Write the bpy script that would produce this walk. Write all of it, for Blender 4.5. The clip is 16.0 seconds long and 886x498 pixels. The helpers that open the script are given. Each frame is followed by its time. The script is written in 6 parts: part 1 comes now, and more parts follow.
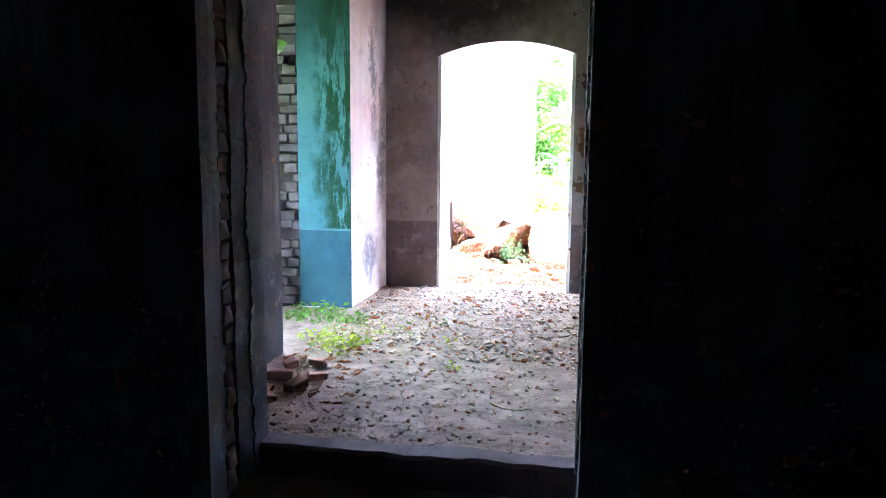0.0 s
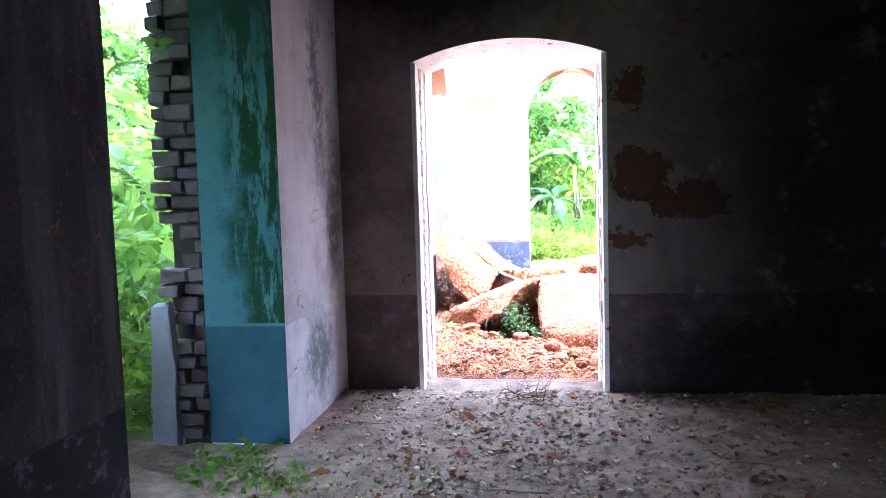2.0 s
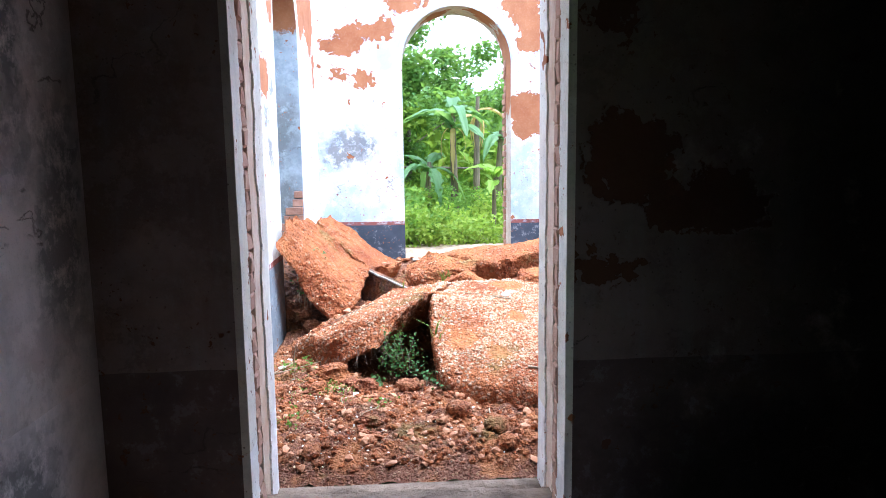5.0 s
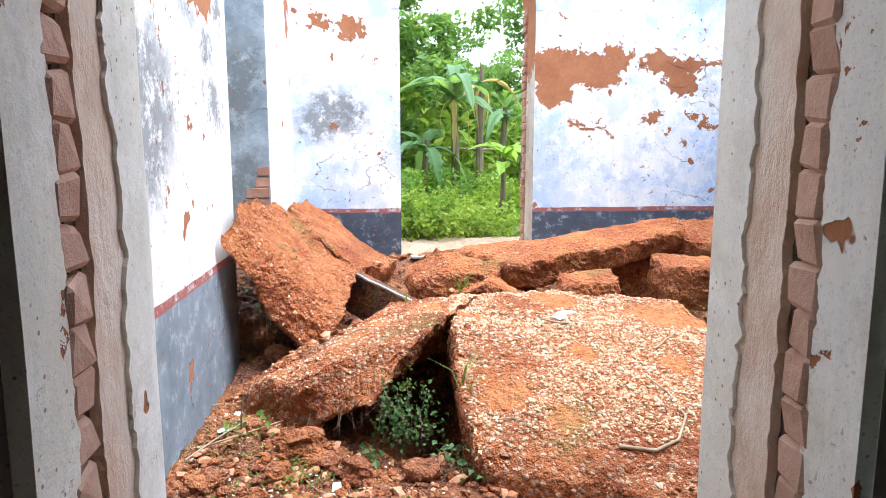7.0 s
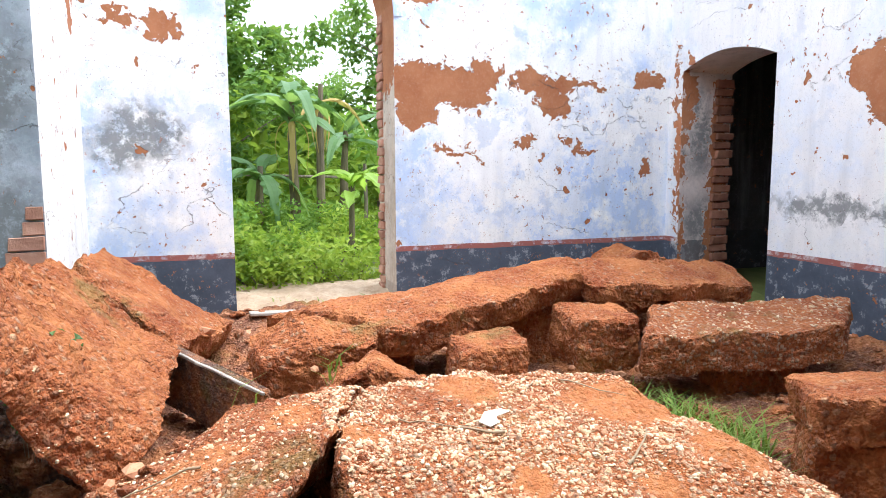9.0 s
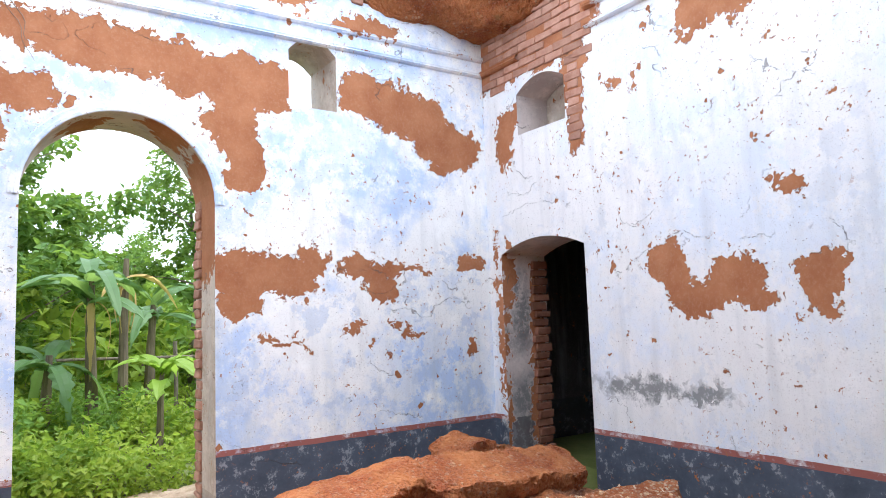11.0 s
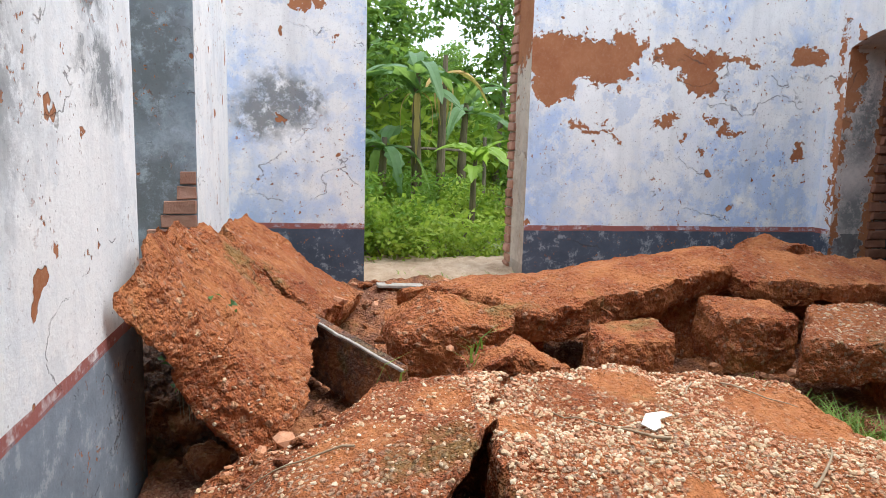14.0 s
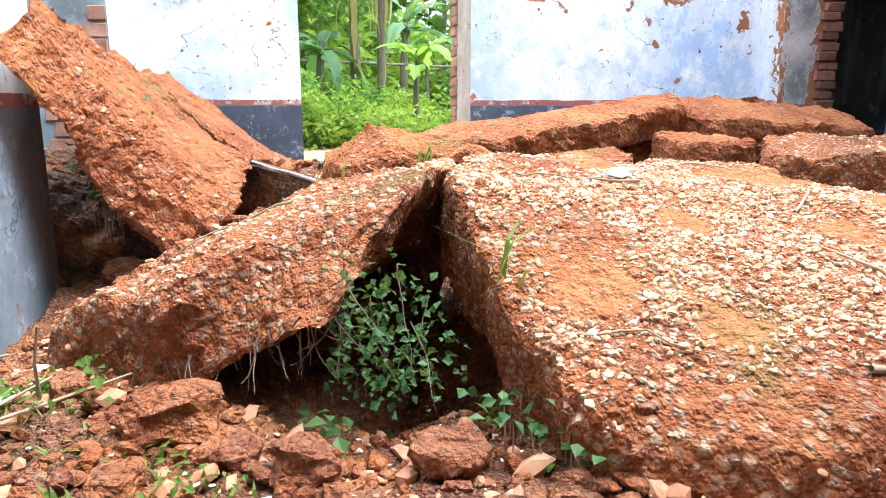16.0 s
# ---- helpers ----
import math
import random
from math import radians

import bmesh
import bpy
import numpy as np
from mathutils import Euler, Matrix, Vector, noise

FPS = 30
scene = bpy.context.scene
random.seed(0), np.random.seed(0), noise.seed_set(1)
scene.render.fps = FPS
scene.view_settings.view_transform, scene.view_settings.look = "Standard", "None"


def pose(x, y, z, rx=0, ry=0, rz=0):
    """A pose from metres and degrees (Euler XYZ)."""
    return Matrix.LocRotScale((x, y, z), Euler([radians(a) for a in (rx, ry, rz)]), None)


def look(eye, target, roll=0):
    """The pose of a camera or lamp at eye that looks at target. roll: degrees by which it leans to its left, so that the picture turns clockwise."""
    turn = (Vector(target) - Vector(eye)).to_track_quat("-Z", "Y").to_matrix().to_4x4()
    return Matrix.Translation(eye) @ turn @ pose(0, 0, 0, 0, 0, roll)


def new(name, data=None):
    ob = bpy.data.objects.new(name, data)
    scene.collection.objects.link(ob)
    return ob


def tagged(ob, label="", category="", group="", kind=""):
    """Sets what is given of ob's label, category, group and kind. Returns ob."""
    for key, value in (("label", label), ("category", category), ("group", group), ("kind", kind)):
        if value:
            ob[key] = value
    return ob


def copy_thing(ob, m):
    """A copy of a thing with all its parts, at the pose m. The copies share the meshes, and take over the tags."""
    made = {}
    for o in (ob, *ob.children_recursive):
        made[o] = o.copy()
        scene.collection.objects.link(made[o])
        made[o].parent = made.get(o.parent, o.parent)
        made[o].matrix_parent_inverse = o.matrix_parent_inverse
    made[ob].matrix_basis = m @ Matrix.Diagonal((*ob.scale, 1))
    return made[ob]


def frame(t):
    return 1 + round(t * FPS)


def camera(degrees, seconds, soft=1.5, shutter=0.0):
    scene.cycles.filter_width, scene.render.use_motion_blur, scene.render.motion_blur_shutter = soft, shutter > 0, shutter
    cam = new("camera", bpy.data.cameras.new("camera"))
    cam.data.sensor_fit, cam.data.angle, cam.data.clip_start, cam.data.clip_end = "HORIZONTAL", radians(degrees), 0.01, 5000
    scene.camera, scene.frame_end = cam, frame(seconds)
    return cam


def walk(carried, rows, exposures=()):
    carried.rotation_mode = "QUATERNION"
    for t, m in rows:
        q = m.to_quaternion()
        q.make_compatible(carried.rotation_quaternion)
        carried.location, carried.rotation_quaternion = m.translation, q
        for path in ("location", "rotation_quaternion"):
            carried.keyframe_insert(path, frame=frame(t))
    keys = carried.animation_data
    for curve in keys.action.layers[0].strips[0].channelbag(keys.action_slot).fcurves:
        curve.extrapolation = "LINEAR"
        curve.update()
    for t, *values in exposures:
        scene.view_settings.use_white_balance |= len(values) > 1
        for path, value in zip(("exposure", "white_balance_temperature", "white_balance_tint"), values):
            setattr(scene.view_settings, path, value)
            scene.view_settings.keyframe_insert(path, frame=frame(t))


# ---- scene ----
cam = camera(65.5, 16.0, soft=0.9)
PATH = [
    (0, (0.435, 1.463, 1.341), (0.09, 3.418, 1.096), 0.5),
    (0.5, (0.49, 2.045, 1.354), (-0.11, 3.941, 1.142), 2.4),
    (1, (0.365, 2.559, 1.357), (-0.199, 4.467, 1.158), 0.5),
    (1.5, (0.208, 3.035, 1.4), (-0.296, 4.956, 1.16), -0.9),
    (2, (0.041, 3.654, 1.453), (-0.25, 5.627, 1.307), -1.6),
    (2.5, (-0.069, 4.187, 1.508), (-0.136, 6.179, 1.344), -1.0),
    (3, (-0.11, 4.509, 1.551), (-0.039, 6.499, 1.37), -1.6),
    (3.5, (-0.083, 4.988, 1.539), (0.058, 6.98, 1.429), 1.2),
    (4, (-0.117, 5.209, 1.632), (-0.013, 7.193, 1.404), -0.5),
    (6.3, (-0.323, 7.167, 1.447), (-0.197, 9.139, 1.138), -0.9),
    (6.5, (-0.332, 7.309, 1.42), (-0.181, 9.27, 1.057), -0.3),
    (7, (-0.337, 7.745, 1.424), (-0.178, 9.716, 1.124), 0.0),
    (7.5, (-0.412, 8.062, 1.384), (-0.187, 10.024, 1.068), -1.4),
    (8, (-0.489, 8.453, 1.427), (0.032, 10.354, 1.09), -6.5),
    (8.5, (-0.487, 8.745, 1.425), (0.079, 10.635, 1.101), -2.6),
    (9, (-0.388, 8.987, 1.452), (0.251, 10.868, 1.222), -0.2),
    (9.5, (-0.378, 9.116, 1.492), (0.405, 10.931, 1.184), -0.8),
    (10, (-0.394, 9.218, 1.562), (0.638, 10.915, 1.326), -0.2),
    (10.2, (-0.394, 9.226, 1.622), (0.729, 10.875, 1.486), 0.5),
    (12.3, (-0.538, 9.171, 1.847), (0.48, 10.842, 2.263), -2.0),
    (12.5, (-0.554, 9.201, 1.824), (0.411, 10.91, 2.211), -2.2),
    (13, (-0.47, 9.191, 1.724), (0.258, 11.045, 1.902), -1.7),
    (13.5, (-0.66, 9.18, 1.65), (-0.095, 11.096, 1.558), 1.1),
    (14, (-0.571, 9.179, 1.468), (-0.218, 11.124, 1.159), 1.7),
    (14.5, (-0.514, 9.272, 1.171), (-0.16, 11.211, 0.829), -0.4),
    (15, (-0.523, 9.28, 0.932), (-0.156, 11.206, 0.534), -0.7),
    (15.5, (-0.546, 9.288, 0.801), (-0.176, 11.207, 0.376), 0.5),
    (16, (-0.533, 9.303, 0.723), (-0.035, 11.196, 0.311), -0.0),
]
walk(cam, [(t, look(eye, target, roll)) for t, eye, target, roll in PATH],
     exposures=[(0.0, 5.8, 4950, 18), (0.5, 5.1, 4950, 18), (1.0, 4.65, 4950, 18), (1.5, 4.1, 4900, 18), (2.0, 3.95, 4850, 18), (3.5, 3.65, 4800, 16), (4.2, 3.1, 4900, 14),
                (5.7, 1.7, 5600, 10), (6.3, 1.7, 5700, 10), (7.0, 1.85, 5900, 10), (8.0, 1.65, 6050, 10), (9.0, 1.6, 6150, 10), (10.2, 2.0, 6300, 12), (12.3, 0.12, 5900, 11), (12.8, 0.28, 5950, 12),
                (13.6, 0.7, 6100, 10), (14.1, 1.05, 6250, 10), (14.6, 1.35, 6100, 10), (15.4, 1.6, 5900, 8), (16.0, 2.1, 5750, 7)])

from mathutils.bvhtree import BVHTree

# ---- world, sun ----
world = bpy.data.worlds.new("overcast_sky")
scene.world = world
world.use_nodes = True
wt = world.node_tree
sky = wt.nodes.new("ShaderNodeTexSky")
sky.sky_type = 'NISHITA'
sky.sun_disc = False
sky.sun_elevation, sky.sun_rotation = radians(69), radians(106)
sky.dust_density, sky.air_density = 4.0, 1.0
grey = wt.nodes.new("ShaderNodeHueSaturation")
grey.inputs["Saturation"].default_value = 0.22
wt.links.new(sky.outputs[0], grey.inputs["Color"])
bgd = wt.nodes["Background"]
cloud = wt.nodes.new("ShaderNodeMix")
cloud.data_type = 'RGBA'
cloud.inputs[0].default_value = 0.8
cloud.inputs[7].default_value = (7.0, 7.7, 8.8, 1)
wt.links.new(grey.outputs[0], cloud.inputs[6])
wt.links.new(cloud.outputs[2], bgd.inputs[0])
bgd.inputs[1].default_value = 0.19
sun = new("sun", bpy.data.lights.new("sun", 'SUN'))
sun.data.energy, sun.data.angle, sun.data.color = 1.4, radians(24), (1.0, 0.97, 0.92)
sun.matrix_world = look((4.4, -1.3, 12), (0, 0, 0))


# ---- materials ----
class Mat:
    """A small builder for node materials in world-size coordinates."""

    def __init__(self, name, rough=0.85, metal=0.0):
        self.m = bpy.data.materials.new(name)
        self.m.use_nodes = True
        self.t = self.m.node_tree
        self.b = self.t.nodes["Principled BSDF"]
        self.b.inputs["Roughness"].default_value = rough
        self.b.inputs["Metallic"].default_value = metal
        self.b.inputs["Specular IOR Level"].default_value = 0.25
        self.pos = self.n("ShaderNodeNewGeometry").outputs["Position"]

    def n(self, kind, **kw):
        node = self.t.nodes.new(kind)
        for k, v in kw.items():
            if k == "op":
                node.operation = v
        return node

    def put(self, sock, v):
        if hasattr(v, "links"):
            self.t.links.new(v, sock)
        else:
            sock.default_value = v

    def math(self, op, a, b=0.0, clamp=False):
        q = self.n("ShaderNodeMath", op=op)
        q.use_clamp = clamp
        self.put(q.inputs[0], a)
        self.put(q.inputs[1], b)
        return q.outputs[0]

    def vec(self, op, a, b=(0, 0, 0), scale=None):
        q = self.n("ShaderNodeVectorMath", op=op)
        self.put(q.inputs[0], a)
        self.put(q.inputs[1], b)
        if scale is not None:
            self.put(q.inputs["Scale"], scale)
        return q.outputs["Value"] if op in ("LENGTH", "DISTANCE", "DOT_PRODUCT") else q.outputs["Vector"]

    def noise(self, scale, detail=4.0, rough=0.6, at=None, color=False):
        q = self.n("ShaderNodeTexNoise")
        self.put(q.inputs["Vector"], at or self.pos)
        q.inputs["Scale"].default_value, q.inputs["Detail"].default_value, q.inputs["Roughness"].default_value = scale, detail, rough
        return q.outputs["Color" if color else "Fac"]

    def voronoi(self, scale, what="Distance", at=None):
        q = self.n("ShaderNodeTexVoronoi")
        self.put(q.inputs["Vector"], at or self.pos)
        q.inputs["Scale"].default_value = scale
        return q.outputs[what]

    def ramp(self, fac, lo, hi):
        q = self.n("ShaderNodeMapRange")
        q.clamp = True
        self.put(q.inputs[0], fac)
        q.inputs[1].default_value, q.inputs[2].default_value = lo, hi
        return q.outputs[0]

    def mix(self, fac, a, b, mode='MIX'):
        q = self.n("ShaderNodeMix")
        q.data_type, q.blend_type = 'RGBA', mode
        self.put(q.inputs[0], fac)
        self.put(q.inputs[6], (*a, 1) if isinstance(a, tuple) else a)
        self.put(q.inputs[7], (*b, 1) if isinstance(b, tuple) else b)
        return q.outputs[2]

    def colour(self, c):
        self.put(self.b.inputs["Base Color"], (*c, 1) if isinstance(c, tuple) else c)
        return self

    def bump(self, h, dist=0.01, strength=1.0):
        q = self.n("ShaderNodeBump")
        q.inputs["Strength"].default_value, q.inputs["Distance"].default_value = strength, dist
        self.put(q.inputs["Height"], h)
        self.put(self.b.inputs["Normal"], q.outputs[0])
        return self

    def xyz(self):
        q = self.n("ShaderNodeSeparateXYZ")
        self.put(q.inputs[0], self.pos)
        return q.outputs


def blobs_field(m, blobs, at):
    """Above 0 inside spots; a spot is centre x, y, z and its half sizes along the wall and up."""
    best = None
    for x, y, z, ru, rz in blobs:
        d = m.vec("SUBTRACT", at, (x, y, z))
        d = m.vec("MULTIPLY", d, (1 / ru, 1 / ru, 1 / rz))
        q = m.math("SUBTRACT", 1.0, m.vec("LENGTH", d))
        best = q if best is None else m.math("MAXIMUM", best, q)
    return best


def blobs_mask(m, blobs, at, edge=0.02):
    return m.ramp(blobs_field(m, blobs, at), -edge, edge)


def plaster(name, wash=(0.49, 0.62, 0.83), pale=(0.87, 0.87, 0.85), dado=(0.062, 0.076, 0.10), band=True, blobs=(), stains=(),
            dado_z=0.72, rough=0.9, chips=True, worn=1.0, shade_spots=(), cracks=True):
    """Old lime wash that has flaked off in places down to red brickwork, over a painted dado."""
    m = Mat(name, rough)
    sx, sy, sz = m.xyz()
    half = (0.5, 0.5, 0.5)
    big = m.noise(0.9, 5, 0.6)
    mid = m.noise(4.5, 6, 0.68)
    fine = m.noise(38, 5, 0.75)
    stretch = m.vec("MULTIPLY", m.pos, (7.0, 7.0, 0.9))
    run = m.noise(1.0, 4, 0.6, at=stretch)
    # wash worn in broad patches, then in small torn flakes with clear edges
    c = m.mix(m.ramp(m.math("ADD", m.math("MULTIPLY", big, 0.7), m.math("MULTIPLY", m.noise(2.7, 6, 0.7), 0.3)), 0.43, 0.55), pale, wash)
    c = m.mix(m.ramp(mid, 0.50, 0.72), c, tuple(min(1, v * 1.08) for v in pale))
    torn = m.math("MULTIPLY", m.ramp(m.noise(1.7, 9, 0.78), 0.535, 0.55), 0.55)
    c = m.mix(torn, c, pale)
    c = m.mix(m.math("MULTIPLY", m.ramp(m.noise(2.3, 7, 0.7), 0.56, 0.60), 0.45), c, tuple(v * 0.86 for v in wash))
    c = m.mix(m.math("MULTIPLY", m.ramp(run, 0.5, 0.8), 0.40), c, (0.46, 0.48, 0.49))
    c = m.mix(m.math("MULTIPLY", m.ramp(fine, 0.55, 0.72), 0.35), c, (0.42, 0.42, 0.41))
    c = m.mix(m.math("MULTIPLY", m.ramp(m.noise(120, 2, 0.6), 0.60, 0.70), 0.35), c, (0.36, 0.34, 0.32))
    scuff = m.ramp(m.noise(9.0, 8, 0.75), 0.56, 0.60)
    dcol = m.mix(m.ramp(mid, 0.35, 0.7), dado, tuple(v * 1.6 for v in dado))
    dcol = m.mix(m.math("MULTIPLY", scuff, 0.5 if band else 0.25), dcol, (0.42, 0.44, 0.46))
    wob = m.math("ADD", sz, m.math("MULTIPLY", m.math("SUBTRACT", m.noise(3, 2), 0.5), 0.02))
    low = m.math("LESS_THAN", wob, dado_z)
    c = m.mix(low, c, dcol)
    if band:
        line = m.math("MULTIPLY", m.math("GREATER_THAN", wob, dado_z - 0.012), m.math("LESS_THAN", wob, dado_z + 0.036))
        line = m.math("MULTIPLY", line, m.ramp(m.noise(7, 5, 0.7), 0.3, 0.5))
        c = m.mix(line, c, (0.33, 0.12, 0.10))
    warp = m.vec("ADD", m.vec("SCALE", m.vec("SUBTRACT", m.noise(2.6, 3, 0.6, color=True), half), scale=0.40),
                 m.vec("SCALE", m.vec("SUBTRACT", m.noise(13, 4, 0.65, color=True), half), scale=0.15))
    flakes = m.vec("ADD", m.pos, m.vec("SCALE", m.vec("SUBTRACT", m.noise(20, 2, 0.5, color=True), half), scale=0.05))
    warp = m.vec("ADD", warp, m.vec("SCALE", m.vec("SUBTRACT", m.voronoi(19, "Color", at=flakes), half), scale=0.065))
    warp = m.vec("ADD", warp, m.vec("SCALE", m.vec("SUBTRACT", m.noise(45, 3, 0.6, color=True), half), scale=0.06))
    at = m.vec("ADD", m.pos, warp)
    if stains:
        q = m.math("MULTIPLY", blobs_mask(m, stains, at, 0.35), m.ramp(m.noise(7, 8, 0.8), 0.38, 0.50))
        c = m.mix(m.math("MULTIPLY", q, 0.85), c, (0.17, 0.18, 0.18))
    on = 1.0 if chips else 0.0
    bare = m.math("MULTIPLY", m.ramp(m.noise(5.2, 3, 0.5), 0.70, 0.71), on)
    small = m.ramp(m.voronoi(2.6, at=at), 0.085, 0.07)
    bare = m.math("MAXIMUM", bare, m.math("MULTIPLY", small, on))
    field = m.ramp(m.noise(0.8, 2, 0.5), 0.42, 0.56)
    if blobs:
        bf = blobs_field(m, blobs, at)
        near = m.ramp(blobs_field(m, blobs, m.pos), -0.9, -0.1)
        field = m.math("MAXIMUM", field, near)
        rim = m.math("MULTIPLY", m.ramp(bf, -0.42, -0.06), m.ramp(m.noise(6, 6, 0.7), 0.40, 0.52))
        c = m.mix(m.math("MULTIPLY", rim, 0.7), c, pale)
    pock = m.math("MULTIPLY", m.ramp(m.voronoi(13.0, at=at), 0.19, 0.17), m.ramp(m.noise(6, 2), 0.47, 0.53))
    pock = m.math("MULTIPLY", pock, m.math("MULTIPLY", field, on))
    bare = m.math("MAXIMUM", bare, pock)
    specks = m.math("MULTIPLY", m.ramp(m.voronoi(27.0), 0.13, 0.10), m.ramp(m.noise(2.2, 3), 0.46, 0.56))
    c = m.mix(m.math("MULTIPLY", specks, 0.75 * on), c, (0.16, 0.12, 0.10))
    if blobs:
        bare = m.math("MAXIMUM", bare, m.ramp(bf, -0.02, 0.02))
    brick = m.mix(m.ramp(m.noise(3.0, 5, 0.65), 0.3, 0.7), (0.31, 0.112, 0.048), (0.44, 0.19, 0.09))
    brick = m.mix(m.math("MULTIPLY", m.ramp(fine, 0.5, 0.75), 0.4), brick, (0.50, 0.30, 0.19))
    # worn below 1 darkens the bare brick, for walls in a dim room
    brick = m.mix(1.0 - worn, brick, (0.05, 0.035, 0.03))
    c = m.mix(bare, c, brick)
    h = m.math("SUBTRACT", m.math("MULTIPLY", fine, 0.14), m.math("MULTIPLY", bare, 0.9))
    h = m.math("ADD", h, m.math("MULTIPLY", mid, 0.35))
    if cracks:
        along = m.vec("MULTIPLY", m.vec("ADD", m.pos, m.vec("SCALE", warp, scale=0.35)), (1.0, 1.0, 1.9))
        vein = m.math("ABSOLUTE", m.math("SUBTRACT", m.noise(0.95, 3, 0.5, at=along), 0.5))
        vein = m.math("MULTIPLY", m.ramp(vein, 0.0028, 0.0012), m.ramp(m.noise(1.9, 3), 0.53, 0.60))
        c = m.mix(m.math("MULTIPLY", vein, 0.6), c, (0.12, 0.10, 0.09))
        h = m.math("SUBTRACT", h, m.math("MULTIPLY", vein, 0.8))
    # painted shade: near-black colour where little light reaches the wall
    if shade_spots:
        q = m.math("MULTIPLY", blobs_mask(m, shade_spots, at, 0.4), m.ramp(m.noise(3, 6, 0.7), 0.18, 0.42))
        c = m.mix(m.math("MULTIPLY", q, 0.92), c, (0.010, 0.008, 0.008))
    m.colour(c)
    m.bump(h, 0.014, 1.0)
    return m.m


def rubble(name, a=(0.33, 0.084, 0.029), b=(0.50, 0.168, 0.060), light=(0.60, 0.36, 0.20), chip=0.2, grain=30.0, earth=(), dusty=0.9):
    """Broken lime-and-brick roof concrete: red mortar full of pale chips."""
    m = Mat(name, 0.95)
    big = m.noise(2.2, 5, 0.6)
    fine = m.noise(26, 5, 0.75)
    c = m.mix(m.ramp(big, 0.35, 0.65), a, b)
    vc = m.voronoi(grain, "Color")
    q = m.n("ShaderNodeSeparateColor")
    m.put(q.inputs[0], vc)
    chips = m.math("MULTIPLY", m.ramp(q.outputs[0], 1 - chip, 1 - chip + 0.03), m.ramp(m.voronoi(grain), 0.55, 0.40))
    c = m.mix(m.math("MULTIPLY", chips, m.ramp(big, 0.25, 0.6)), c, m.mix(q.outputs[1], light, (0.42, 0.22, 0.14)))
    # crevice shade painted in: low spots of the bump noise turn dark
    c = m.mix(m.math("MULTIPLY", m.ramp(fine, 0.44, 0.31), 0.7), c, (0.12, 0.036, 0.016))
    qs = m.n("ShaderNodeSeparateColor")
    m.put(qs.inputs[0], m.voronoi(grain * 2.7, "Color"))
    c = m.mix(m.math("MULTIPLY", m.ramp(qs.outputs[0], 0.66, 1.0), 0.30), c, (0.64, 0.40, 0.25))
    c = m.mix(m.math("MULTIPLY", m.ramp(qs.outputs[1], 0.6, 1.0), 0.55), c, (0.20, 0.075, 0.045))
    dust = m.math("MULTIPLY", m.ramp(m.noise(3.4, 6, 0.7), 0.45, 0.58), dusty)
    if earth:
        shift = m.vec("SCALE", m.vec("SUBTRACT", m.noise(6, 4, 0.65, color=True), (0.5, 0.5, 0.5)), scale=0.22)
        spots = [(x, y, 0.4, r, 5.0) for x, y, r in earth]
        dust = m.math("MAXIMUM", dust, blobs_mask(m, spots, m.vec("ADD", m.pos, shift), 0.25))
    c = m.mix(m.math("MULTIPLY", dust, 0.75), c, m.mix(m.ramp(m.noise(17, 5, 0.7), 0.35, 0.65), (0.38, 0.128, 0.042), (0.53, 0.22, 0.082)))
    moss = m.math("MULTIPLY", m.ramp(m.noise(1.6, 6, 0.7), 0.58, 0.66), 0.55)
    c = m.mix(moss, c, (0.20, 0.17, 0.055))
    m.colour(c)
    h = m.math("ADD", m.math("MULTIPLY", fine, 1.0), m.math("MULTIPLY", m.ramp(m.voronoi(grain), 0.6, 0.1), 0.5))
    h = m.math("ADD", h, m.math("MULTIPLY", m.ramp(m.voronoi(grain * 2.7), 0.7, 0.1), 0.25))
    h = m.math("MULTIPLY", h, m.math("SUBTRACT", 1.0, m.math("MULTIPLY", dust, 0.5)))
    m.bump(h, 0.04, 1.0)
    return m.m


def plain(name, a, b, scale=8.0, rough=0.85, bump=0.004, random_tint=0.0, stretch=(1, 1, 1), trans=0.0):
    m = Mat(name, rough)
    at = m.vec("MULTIPLY", m.pos, stretch)
    c = m.mix(m.ramp(m.noise(scale, 5, 0.65, at=at), 0.32, 0.68), a, b)
    if random_tint:
        r = m.n("ShaderNodeObjectInfo").outputs["Random"]
        c = m.mix(m.math("MULTIPLY", r, random_tint), c, tuple(v * 0.35 for v in a))
    m.colour(c)
    if bump:
        m.bump(m.noise(scale * 6, 4, 0.7, at=at), bump, 0.8)
    return m.m


def leafy(name, a, b, trans=0.45, rough=0.5):
    m = Mat(name, rough)
    r = m.n("ShaderNodeNewGeometry").outputs["Random Per Island"]
    c = m.mix(r, a, b)
    m.colour(c)
    tr = m.n("ShaderNodeBsdfTranslucent")
    m.put(tr.inputs[0], m.mix(0.5, c, (0.30, 0.42, 0.05)))
    mx = m.n("ShaderNodeMixShader")
    mx.inputs[0].default_value = trans
    m.put(mx.inputs[1], m.b.outputs[0])
    m.put(mx.inputs[2], tr.outputs[0])
    m.put(m.t.nodes["Material Output"].inputs[0], mx.outputs[0])
    return m.m


